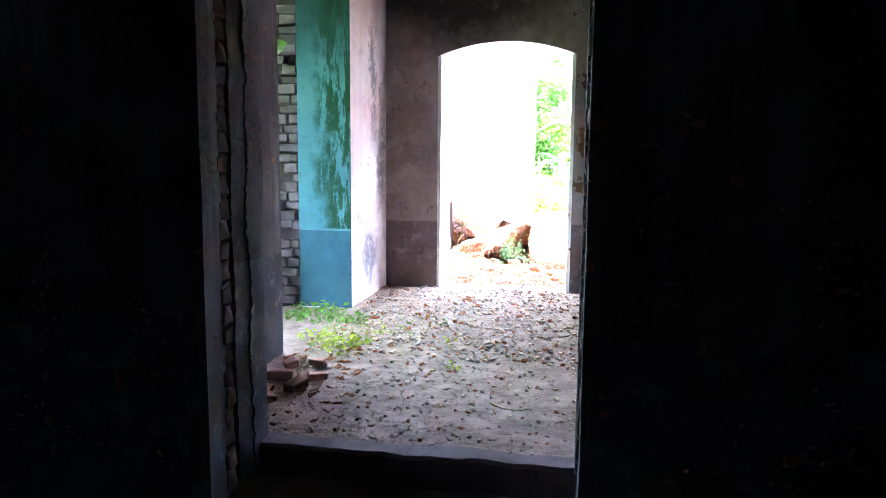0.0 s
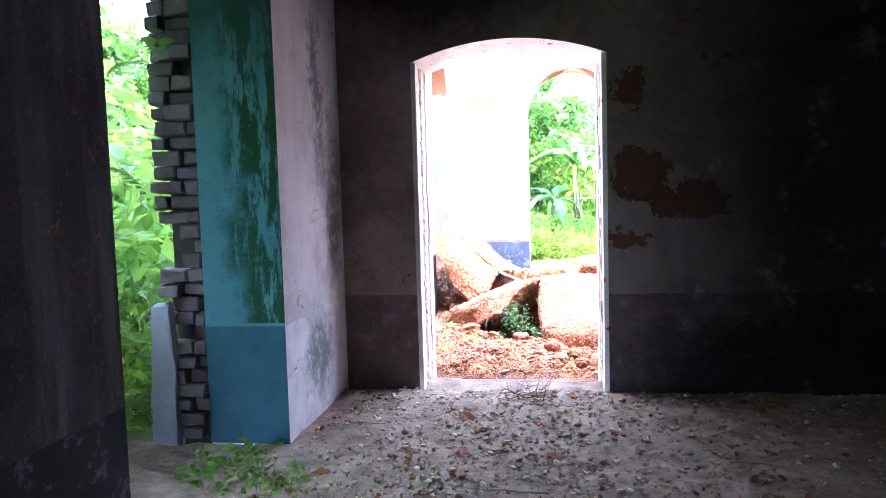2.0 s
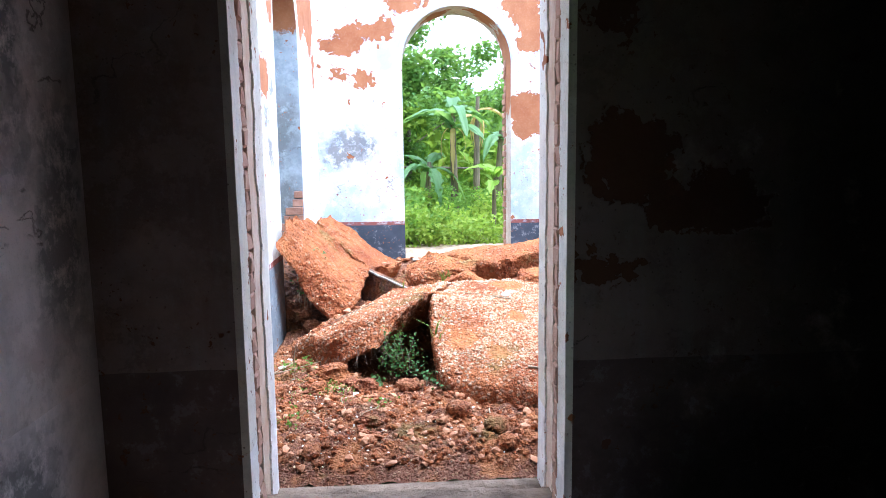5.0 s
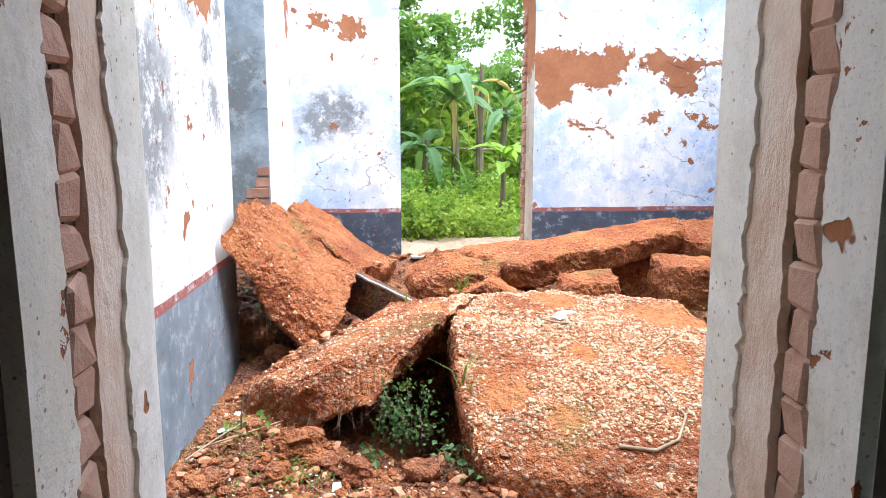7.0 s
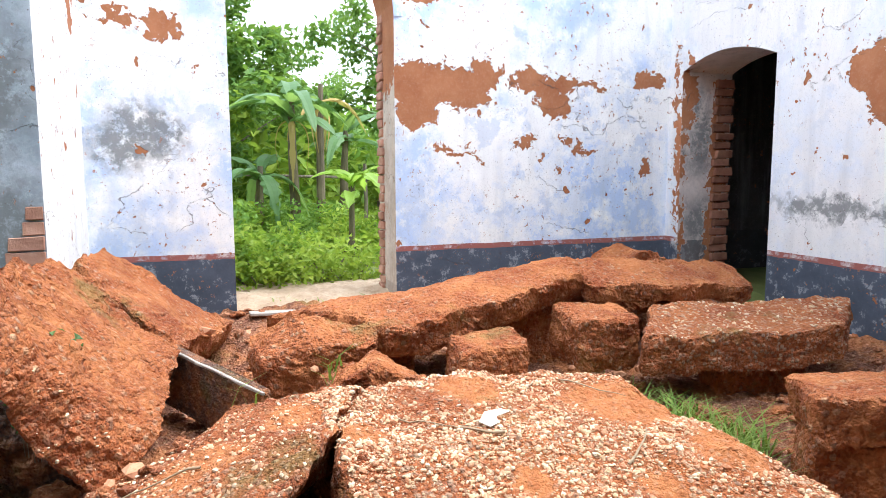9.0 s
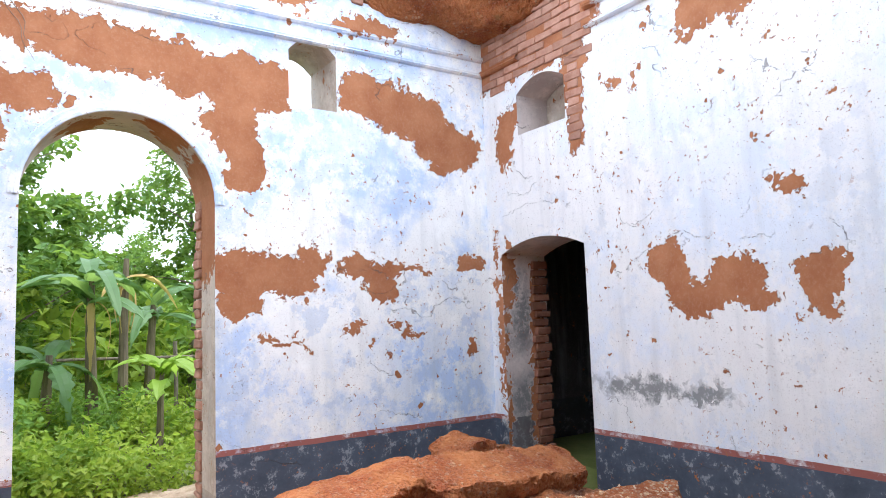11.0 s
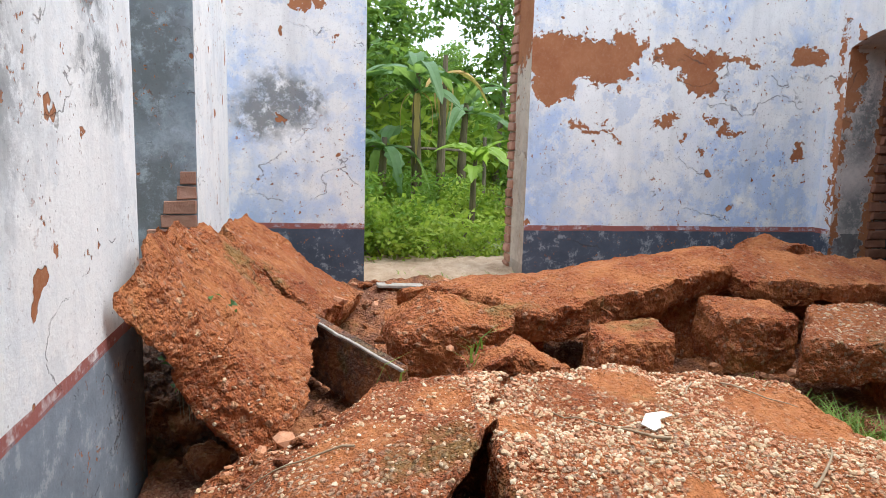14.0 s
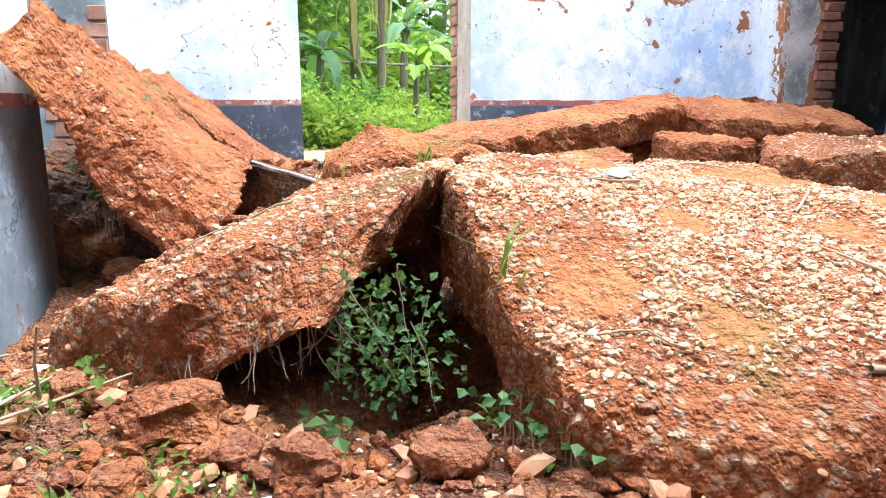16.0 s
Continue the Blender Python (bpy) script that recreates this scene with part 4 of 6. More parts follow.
# ---- door linings with a torn-out frame slot ----
def lining(name, x, thick, y0, y1, z1, mat, label, rag0=0.0, rag1=0.0, rise=0.0):
    """A plaster strip on a door jamb; its edges can be ragged."""
    bm = bmesh.new()
    n = int((z1 + 0.1) / 0.016)
    rows = []
    for i in range(n + 1):
        z = -0.1 + (z1 + 0.1) * i / n
        a = y0 + rag0 * noise.noise(Vector((x * 9, 1.5, z * 5))) + rag0 * 0.7 * noise.noise(Vector((x * 9, 3, z * 19))) + rag0 * 0.5 * noise.noise(Vector((x * 9, 3, z * 47)))
        b = y1 + rag1 * noise.noise(Vector((x * 9, 7.5, z * 4))) + rag1 * 0.7 * noise.noise(Vector((x * 9, 5, z * 17))) + rag1 * 0.5 * noise.noise(Vector((x * 9, 5, z * 43)))
        w = thick * (1 + 0.08 * noise.noise(Vector((x, y0, z * 3))))
        rows.append([bm.verts.new(p) for p in ((x, a, z), (x + w, a, z), (x + w, b, z), (x, b, z))])
    for r, q in zip(rows, rows[1:]):
        for k in range(4):
            bm.faces.new((r[k], r[(k + 1) % 4], q[(k + 1) % 4], q[k]))
    bm.faces.new(rows[0])
    bm.faces.new(rows[-1])
    bmesh.ops.recalc_face_normals(bm, faces=bm.faces)
    return tagged(link(name, bm, mat), label, "door jamb", "", "structure")


def brick_mesh(l, w, h, seed, wear=0.008):
    rnd = random.Random(seed)
    bm = bmesh.new()
    bmesh.ops.create_cube(bm, size=1)
    for q in bm.verts:
        q.co = Vector((q.co.x * l, q.co.y * w, q.co.z * h)) + Vector((rnd.uniform(-wear, wear), rnd.uniform(-wear, wear), rnd.uniform(-wear, wear)))
    bmesh.ops.bevel(bm, geom=list(bm.edges), offset=min(h, w) * 0.12, segments=1, affect='EDGES')
    me = bpy.data.meshes.new("brick")
    bm.to_mesh(me)
    bm.free()
    return me


def brick_set(l, w, h, mat, n=5, seed=1, wear=0.008):
    out = []
    for i in range(n):
        me = brick_mesh(l, w, h, seed * 10 + i, wear)
        me.materials.append(mat)
        out.append(me)
    return out


def door_jambs(xl, xr, y0, y1, spring, plaster_mat, tag, brick_mat, peel_mat):
    """Both jambs of a doorway whose wooden frame was torn out: plaster, brick edge, slot painted dark, peeled coat,
    plaster.
    """
    d = y1 - y0
    for x, q in ((xl, 1), (xr, -1)):
        lining("trim_jamb_front", x, q * 0.035, y0 + 0.002, y0 + 0.27 * d, spring, plaster_mat, "mossy pale plaster strip on a " + tag + " jamb", 0.0, 0.018)
        lining("trim_jamb_peel", x, q * 0.03, y0 + 0.475 * d, y0 + 0.80 * d, spring, peel_mat, "peeled salmon undercoat strip on a " + tag + " jamb", 0.014, 0.0)
        lining("trim_jamb_rear", x, q * 0.04, y0 + 0.71 * d, y1 - 0.002, spring, plaster_mat, "flaking white plaster strip on a " + tag + " jamb", 0.032, 0.0)
        # thin dark strip painted in for the shade of the deep, empty slot
        lining("trim_jamb_groove", x, q * 0.006, y0 + 0.405 * d, y0 + 0.50 * d, spring, M_WOODSHADE, "dark strip standing for shade in the slot of a " + tag + " jamb", 0.0, 0.0)
        post = base("brick_jamb", x + q * 0.02, y0 + 0.3 * d, -0.1, "broken red brick edge of a torn-out door frame", "door jamb")
        post["kind"] = "structure"
        bpy.context.view_layer.update()
        inv = post.matrix_world.inverted()
        set_ = brick_set(0.06, 0.165 * d, 0.086, brick_mat, 4, 3 if q > 0 else 4, 0.010)
        z, i = -0.03, 0
        rnd = random.Random(int(100 * (y0 + q)))
        while z < spring - 0.05:
            ob = new("brick", set_[i % 4])
            ob.parent, ob.matrix_parent_inverse = post, inv
            ob.matrix_basis = pose(x + q * rnd.uniform(0.002, 0.012), y0 + (0.335 + rnd.uniform(-0.02, 0.02)) * d, z, 0, 0, rnd.uniform(-4, 4))
            z += 0.0905
            i += 1


bpy.context.view_layer.update()
door_jambs(-0.93, 0.505, W2Y, W2B, 2.47, M_JAMB, "doorway", M_SALMON, M_PEEL)
# this doorway takes the shaded copies, since hardly any light reaches it
door_jambs(-1.0, 0.55, 3.95, 4.5, 2.46, M_SHADEJAMB, "dark doorway", M_SHADEBRICK, M_SHADEJAMB)


def bricks(parent, mats, spots):
    """One brick object per spot (mesh index, pose) under parent."""
    inv = parent.matrix_world.inverted()
    for k, m in spots:
        ob = new("brick", mats[k % len(mats)])
        ob.parent = parent
        ob.matrix_parent_inverse = inv
        ob.matrix_basis = m


# broken brick edge beside the teal wall end
pillar = base("broken_brick_pier", -2.15, 7.7, 0, "broken weathered brick edge of a wall with gaps", "brick pier")
pillar["kind"] = "structure"
# core coloured near black, as the shade in gaps between the bricks
part("mortar_core", box(bmesh.new(), (-2.24, 7.64, -0.1), (-2.003, 8.0, 4.2)), M_SHADEBRICK, None)
core = bpy.data.objects["mortar_core"]
core.parent, core.matrix_parent_inverse = pillar, pose(-2.15, 7.7, 0).inverted()
rnd = random.Random(5)
spots = []
bpy.context.view_layer.update()
for i in range(46):
    z = 0.05 + i * 0.089
    edge = -2.29 + 0.03 * noise.noise(Vector((z * 3, 0, 0))) + (0.07 if z < 0.9 else 0)
    cut = rnd.choice((0.11, 0.17, 0.2)) if i % 2 else rnd.choice((0.09, 0.14))
    if rnd.random() > 0.12:
        spots.append((i, pose(edge + cut / 2, 7.60 + rnd.uniform(-0.025, 0.03), z, rnd.uniform(-3, 3), rnd.uniform(-3, 3), rnd.uniform(-5, 5)) @ Matrix.Diagonal((cut / 0.2, 1, 1, 1))))
    rest = -2.004 - (edge + cut) - 0.012
    if rest > 0.04 and rnd.random() > 0.15:
        spots.append((i + 2, pose(edge + cut + 0.008 + rest / 2, 7.60 + rnd.uniform(-0.02, 0.04), z, rnd.uniform(-3, 3), rnd.uniform(-3, 3), rnd.uniform(-5, 5)) @ Matrix.Diagonal((rest / 0.2, 1, 1, 1))))
bricks(pillar, brick_set(0.2, 0.12, 0.074, M_DARKBRICK, 5, 7, 0.009), spots)
P_ = [[(-2.33, 7.50, 0.86), (-2.2, 7.49, 0.88)], [(-2.33, 7.58, 0.86), (-2.2, 7.56, 0.88)]]
tagged(slab("plaster_remnant", P_, [[(-2.38, 7.50, -0.05), (-2.19, 7.49, -0.05)], [(-2.38, 7.58, -0.05), (-2.19, 7.56, -0.05)]], M_LILAC, "leftover lilac-grey plaster shell on the brick pier", 0.012, 0.03), "", "plaster", "", "structure")

# brick courses left on top of the back wall
crown = base("brick_parapet", 1.4, BACK + 0.3, 4.88, "bare red brick courses along a broken wall top", "parapet")
crown["kind"] = "structure"
bpy.context.view_layer.update()
rnd = random.Random(9)
spots = []
for c in range(4):
    x = LX - 0.1 + 0.12 * (c % 2)
    while x < 3.2:
        if not (c == 0 and int(x / 0.125) % 2) and rnd.random() > (0.0 if c < 2 else 0.06 if c == 2 else 0.25):
            spots.append((c + int(x * 8), pose(x, BACK + 0.06 + rnd.uniform(-0.02, 0.01), 4.905 + 0.078 * c, rnd.uniform(-1.5, 1.5), rnd.uniform(-2, 2), rnd.uniform(-2, 2))
                          @ Matrix.Diagonal((0.5 if c == 0 else 1.0, 1, 1, 1))))
        x += 0.125 if c == 0 else 0.25
bricks(crown, brick_set(0.24, 0.14, 0.068, M_BRICK, 6, 21, 0.006), spots)
part("mortar_core", box(bmesh.new(), (LX - 0.6, BACK + 0.12, 4.84), (3.3, BACK + 0.6, 5.13)), M_MORTAR, None)
core = bpy.data.objects["mortar_core.001"]
core.parent, core.matrix_parent_inverse = crown, crown.matrix_world.inverted()

# bare brickwork on the right wall: the corner and the top
corner = base("bare_brick_corner", RX, 14.2, 4.2, "bare red brickwork where plaster fell near the corner", "brickwork")
corner["kind"] = "structure"
bpy.context.view_layer.update()
spots = []
for c in range(9):
    z = 4.16 + c * 0.082
    y = 13.52 + 0.12 * (c % 2)
    while y < 14.95:
        if rnd.random() > 0.04 and (z > 4.5 or y > 14.52 or y < 13.72 or z > 4.22):
            spots.append((c + int(y * 8), pose(RX + 0.022 + rnd.uniform(-0.008, 0.004), y, z, rnd.uniform(-1, 1), rnd.uniform(-2, 2), 90 + rnd.uniform(-2, 2))))
        y += 0.25
for c in range(10):
    spots.append((c, pose(RX + 0.022, 13.66, 3.4 + c * 0.082, 0, 0, 90 + rnd.uniform(-3, 3)) @ Matrix.Diagonal((0.55 + 0.3 * (c % 2), 1, 1, 1))))
for c in range(3):
    y = 9.6 + 0.12 * (c % 2)
    while y < 13.4:
        if rnd.random() > 0.05 + 0.1 * c:
            spots.append((c + int(y * 8), pose(RX + 0.05 + rnd.uniform(-0.02, 0.02), y, 4.76 + c * 0.08, rnd.uniform(-2, 2), rnd.uniform(-2, 2), 90 + rnd.uniform(-2, 2))))
        y += 0.25
bricks(corner, brick_set(0.242, 0.06, 0.074, M_BRICK, 6, 31, 0.006), spots)

# bricks in the door jamb of the right wall and in the grey jamb
jamb = base("bare_brick_jamb", RX + 0.4, 14.82, 0.0, "exposed brick edge inside a dark doorway", "brickwork")
jamb["kind"] = "structure"
bpy.context.view_layer.update()
spots = [(c, pose(RX + 0.485 + 0.025 * (c % 2) + rnd.uniform(-0.01, 0.01), 14.838 + rnd.uniform(-0.01, 0.01), 0.1 + c * 0.088, 0, 0, rnd.uniform(-3, 3))) for c in range(26)]
bricks(jamb, brick_set(0.20, 0.09, 0.078, M_DOORBRICK, 5, 41, 0.008), spots)
edge = base("bare_brick_arch_edge", 1.2, 15.5, 0.2, "ragged bare brick edge of the arch opening", "brickwork")
edge["kind"] = "structure"
bpy.context.view_layer.update()
spots = [(c, pose(1.236 + rnd.uniform(-0.015, 0.008), 15.52 + rnd.uniform(-0.02, 0.02), 0.3 + c * 0.088, 0, 0, 90 + rnd.uniform(-3, 3))) for c in range(30)]
bricks(edge, brick_set(0.16, 0.08, 0.076, M_BRICK, 5, 44, 0.009), spots)
jamb2 = base("bare_brick_patch", -1.4, 13.56, 1.0, "five red bricks bared in a grey plaster jamb", "brickwork")
jamb2["kind"] = "structure"
bpy.context.view_layer.update()
spots = []
for c in range(9):
    w = max(0.05, 0.34 - 0.05 * max(0, c - 3) - 0.03 * (c % 2))
    spots.append((c, pose(-1.305 - w / 2, 13.552, 0.5 + c * 0.088, 0, 0, rnd.uniform(-1.5, 1.5)) @ Matrix.Diagonal((w / 0.2, 1, 1, 1))))
bricks(jamb2, brick_set(0.2, 0.03, 0.078, M_BRICK, 5, 51, 0.006), spots)


# ---- loose rubble ----
def drop_z(x, y, top=3.0):
    """Height of whatever lies under (x, y)."""
    best = rises(x, y) if (x > -1.9) else far_ground(x, y)
    for t in SOLID:
        hit = t.ray_cast(Vector((x, y, top)), Vector((0, 0, -1)))
        if hit[0] is not None:
            best = max(best, hit[0].z)
    return best


def stones(name, spots, mats, label, category="rubble", seed=0, flat=0.7, kind="stuff"):
    """Many small broken stones in one mesh; spots: x, y, z, size."""
    rnd = random.Random(seed)
    base_bm = bmesh.new()
    bmesh.ops.create_icosphere(base_bm, subdivisions=1, radius=0.5)
    vs = [q.co.copy() for q in base_bm.verts]
    fs = [[q.index for q in f.verts] for f in base_bm.faces]
    base_bm.free()
    pts, faces, mi = [], [], []
    for x, y, z, s in spots:
        rot = Euler((rnd.uniform(-0.5, 0.5), rnd.uniform(-0.5, 0.5), rnd.uniform(0, 6.3))).to_matrix()
        sc = Vector((rnd.uniform(0.7, 1.3), rnd.uniform(0.6, 1.0), flat * rnd.uniform(0.6, 1.1))) * s
        o = len(pts)
        for q in vs:
            k = rnd.uniform(0.62, 1.18)
            p = rot @ Vector((q.x * sc.x * k, q.y * sc.y * k, q.z * sc.z * k))
            pts.append((x + p.x, y + p.y, z + p.z))
        m = rnd.randrange(len(mats)) if len(mats) > 1 else 0
        for f in fs:
            faces.append([o + i for i in f])
            mi.append(m)
    me = bpy.data.meshes.new(name)
    me.from_pydata(pts, [], faces)
    for q in mats:
        me.materials.append(q)
    me.polygons.foreach_set("material_index", mi)
    return tagged(new(name, me), label, category, "", kind)


rnd = random.Random(11)
spots = []
for i in range(11000):
    x, y = rnd.uniform(-1.25, 1.9), rnd.uniform(9.5, 11.6)
    s = 0.011 + 0.07 * rnd.random() ** 4
    z = drop_z(x, y)
    if z < 0.13:
        spots.append((x, y, z + s * 0.12, s))
for i in range(3600):
    x, y = rnd.uniform(-1.2, 4.0), rnd.uniform(11.5, 14.9)
    s = 0.014 + 0.10 * rnd.random() ** 4
    z = drop_z(x, y)
    if z < 0.36:
        spots.append((x, y, z + s * 0.12, s))
for i in range(350):
    x, y = rnd.uniform(3.2, 4.05), rnd.uniform(10.0, 13.4)
    s = 0.02 + 0.08 * rnd.random() ** 2
    z = drop_z(x, y)
    if z < 0.36:
        spots.append((x, y, z + s * 0.1, s))
spots_pale = []
for i in range(900):
    x, y = rnd.uniform(-1.25, 0.4), rnd.uniform(9.5, 11.3)
    s = 0.008 + 0.018 * rnd.random() ** 2
    z = drop_z(x, y)
    if z < 0.13:
        spots_pale.append((x, y, z + s * 0.3, s))
stones("plaster_crumbs", spots_pale, [M_PALE, M_PALE2, M_WHITE], "pale plaster and brick crumbs on red rubble", "gravel", seed=8, flat=0.5)
stones("brick_rubble", spots, [M_STONE, M_RUB, M_CHIPRED, M_STONE], "scattered red brick rubble on the roofless floor", seed=1)
spots = []
for i in range(30000):
    x, y = rnd.uniform(0.0, 1.65), rnd.uniform(10.1, 11.95)
    if noise.noise(Vector((x * 2.2, y * 2.2, 1))) + rnd.uniform(-0.35, 0.35) < -0.22:
        continue
    if any(math.hypot(x - ex, y - ey) < er * rnd.uniform(0.7, 1.25) for ex, ey, er in EARTH):
        continue
    s = 0.007 + 0.022 * rnd.random() ** 3
    z = drop_z(x, y)
    if z > 0.08:
        spots.append((x, y, z + s * 0.08, s))
for i in range(1300):
    x, y = rnd.uniform(-1.05, 0.15), rnd.uniform(10.95, 11.95)
    s = 0.008 + 0.022 * rnd.random() ** 3
    spots.append((x, y, drop_z(x, y) + s * 0.08, s))
for i in range(500):
    x, y = rnd.uniform(2.2, 3.7), rnd.uniform(12.1, 12.95)
    z = drop_z(x, y)
    if z > 0.3:
        spots.append((x, y, z, 0.014 + 0.024 * rnd.random() ** 2))
stones("pale_brick_chips", spots, [M_PALE, M_CHIPRED, M_PALE2, M_CHIPRED, M_PALE2], "pale and red brick chips crusting the slabs", "gravel", seed=2, flat=0.75)
spots = []
for i in range(7500):
    x, y = rnd.uniform(-1.45, 2.6), rnd.uniform(4.55, 8.78)
    s = 0.007 + 0.038 * rnd.random() ** 4
    spots.append((x, y, rises(x, y) + s * 0.15, s))
for i in range(2600):
    x, y = rnd.gauss(-0.2, 0.8), rnd.uniform(6.0, 8.78)
    s = 0.012 + 0.05 * rnd.random() ** 4
    if -1.45 < x < 2.6:
        spots.append((x, y, rises(x, y) + s * 0.2, s))
stones("floor_debris", spots, [M_DEBRIS, M_STONE, M_PALE, M_DEBRIS, M_PALE2], "small stones and plaster crumbs on the dirt floor", "debris", seed=3)

# single larger chunks
chunk_spots = [(-0.75, 10.78, 0.20), (-0.62, 10.62, 0.13), (-0.82, 10.55, 0.12), (-0.48, 10.55, 0.14), (-0.2, 10.5, 0.16), (-1.1, 10.5, 0.16),
               (-1.0, 11.0, 0.10), (0.1, 10.0, 0.15), (-0.45, 9.95, 0.13), (0.3, 9.8, 0.16), (-1.05, 12.1, 0.22), (-1.0, 12.6, 0.2), (0.35, 9.62, 0.12), (-0.75, 9.62, 0.12),
               (1.5, 12.2, 0.14), (2.3, 12.1, 0.16), (2.7, 11.7, 0.15), (3.6, 11.9, 0.14), (3.75, 11.5, 0.12), (-0.15, 13.5, 0.2), (1.7, 12.3, 0.12)]


def chunk(x, y, s, i):
    bm = bmesh.new()
    bmesh.ops.create_icosphere(bm, subdivisions=3, radius=0.5)
    for q in bm.verts:
        p = q.co.copy()
        m = max(abs(p.x), abs(p.y), abs(p.z)) / 0.5
        p = p * (0.6 + 0.4 / max(m, 0.3))
        p += lump(p + Vector((i * 3.1, i, 0)), 0.17, 2.4)
        q.co = Vector((p.x * s * 1.25, p.y * s, p.z * s * 0.75))
    ob = link("rubble_chunk", bm, M_STONE)
    ob.matrix_world = pose(x, y, drop_z(x, y, 0.35 if x < -0.9 and y > 11.9 else 3.0) + s * 0.26, 0, 0, i * 47)
    tagged(ob, "loose red lump of brick concrete on rubble", "rubble chunk", "loose lumps")


for i, (x, y, s) in enumerate(chunk_spots):
    chunk(x, y, s * 0.8, i)

# fallen bricks by the dark doorway
for i, (x, y, s) in enumerate([(-1.25, 5.35, 0.16), (-1.1, 5.2, 0.13), (-1.32, 5.1, 0.15), (-1.2, 5.0, 0.12), (-1.05, 5.42, 0.11), (-1.3, 5.6, 0.14), (-1.15, 5.7, 0.1)]):
    me = brick_set(s * 1.1, s * 0.6, s * 0.42, M_BRICK, 1, 60 + i, 0.012)[0]
    ob = new("broken_brick", me)
    ob.matrix_world = pose(x, y, s * 0.27, rnd.uniform(-9, 9), rnd.uniform(-9, 9), rnd.uniform(0, 180))
    tagged(ob, "broken red brick lying on the dirt floor", "brick", "bricks by the doorway")

# dark beam and pale strip wedged between slabs
beam = base("roof_beam", -0.4, 12.85, 0.2, "dark rotten roof beam with a pale top edge", "beam", "", -57)
bm = bmesh.new()
box(bm, (-0.44, -0.045, -0.16), (0.44, 0.045, 0.18), 0.012)
bmesh.ops.subdivide_edges(bm, edges=bm.edges[:], cuts=3)
for q in bm.verts:
    q.co += lump(q.co, 0.012, 5)
beam.matrix_world = pose(-0.4, 12.85, 0.21, 0, 6, -57)
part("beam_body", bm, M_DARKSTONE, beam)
bm = bmesh.new()
box(bm, (-0.46, -0.054, 0.178), (0.47, -0.036, 0.194), 0.003)
bmesh.ops.subdivide_edges(bm, edges=[e for e in bm.edges if e.calc_length() > 0.5], cuts=9)
for q in bm.verts:
    q.co += lump(q.co, 0.007, 9)
part("pale_edge", bm, M_GREYWOOD, beam, "weathered pale grey strip")

# white scraps on the slab
def scrap(x, y, rz, ring, tilt=9):
    bm = bmesh.new()
    lo = [bm.verts.new((u, v, 0.010 * math.sin(17 * u + 6 * v))) for u, v in ring]
    hi = [bm.verts.new((u, v, 0.003 + 0.010 * math.sin(17 * u + 6 * v))) for u, v in ring]
    bm.faces.new(lo[::-1])
    bm.faces.new(hi)
    for i in range(len(ring)):
        j = (i + 1) % len(ring)
        bm.faces.new((lo[i], lo[j], hi[j], hi[i]))
    ob = link("plaster_scrap", bm, M_WHITE)
    ob.matrix_world = pose(x, y, drop_z(x + 0.05, y + 0.02) + 0.007, tilt, 0, rz)
    tagged(ob, "flat white plaster scrap lying on red rubble", "scrap", "white scraps")


scrap(0.55, 11.33, 10, [(0.0, 0.0), (0.05, 0.045), (0.13, 0.05), (0.15, 0.02), (0.08, 0.0), (0.05, -0.045), (0.02, -0.05)])
scrap(1.03, 10.46, 70, [(0.0, 0.0), (0.11, 0.01), (0.13, -0.035), (0.06, -0.055), (0.0, -0.04)], 16)
scrap(1.16, 10.53, 85, [(0.0, 0.0), (0.06, 0.015), (0.09, -0.02), (0.05, -0.03), (0.03, -0.05), (0.0, -0.035)], 16)
for x, y, rz in ((-1.17, 10.98, 20), (-1.15, 11.2, 70), (-0.58, 10.42, 80), (-0.2, 10.77, 0)):
    scrap(x, y, rz, [(0.0, 0.0), (0.05, 0.01), (0.07, -0.02), (0.03, -0.035), (0.0, -0.02)], 12)
tile = link("flat_board", box(bmesh.new(), (-0.26, -0.05, 0), (0.26, 0.05, 0.025), 0.004), M_GREYWOOD)
tile.matrix_world = pose(0.15, 14.75, drop_z(0.15, 14.75) + 0.012, 2, 3, 6)
tagged(tile, "pale flat board lying in the arch opening", "board")


# ---- twigs and roots ----
def strand(name, pts, r, mat, parent=None):
    cu = bpy.data.curves.new(name, 'CURVE')
    cu.dimensions, cu.bevel_depth, cu.bevel_resolution = '3D', r, 1
    sp = cu.splines.new('POLY')
    sp.points.add(len(pts) - 1)
    for i, (q, p) in enumerate(zip(sp.points, pts)):
        q.co = (*p, 1)
        q.radius = 1.0 - 0.7 * i / len(pts)
    tmp = bpy.data.objects.new(name, cu)
    me = bpy.data.meshes.new_from_object(tmp)
    bpy.data.objects.remove(tmp)
    bpy.data.curves.remove(cu)
    me.materials.clear()
    me.materials.append(mat)
    ob = new(name, me)
    if parent:
        ob.parent = parent
        ob.matrix_parent_inverse = parent.matrix_world.inverted()
    return ob


def wander(p, d, n, step, bend, rnd, floor=None):
    p, d = Vector(p), Vector(d).normalized()
    out = [p.copy()]
    for i in range(n):
        d = (d + Vector((rnd.uniform(-1, 1), rnd.uniform(-1, 1), rnd.uniform(-1, 1))) * bend).normalized()
        p = p + d * step
        if floor:
            z = floor(p.x, p.y) + 0.01
            if abs(z - out[-1].z) > 0.05:
                break
            p.z = z
        out.append(p.copy())
    return out


rnd = random.Random(17)
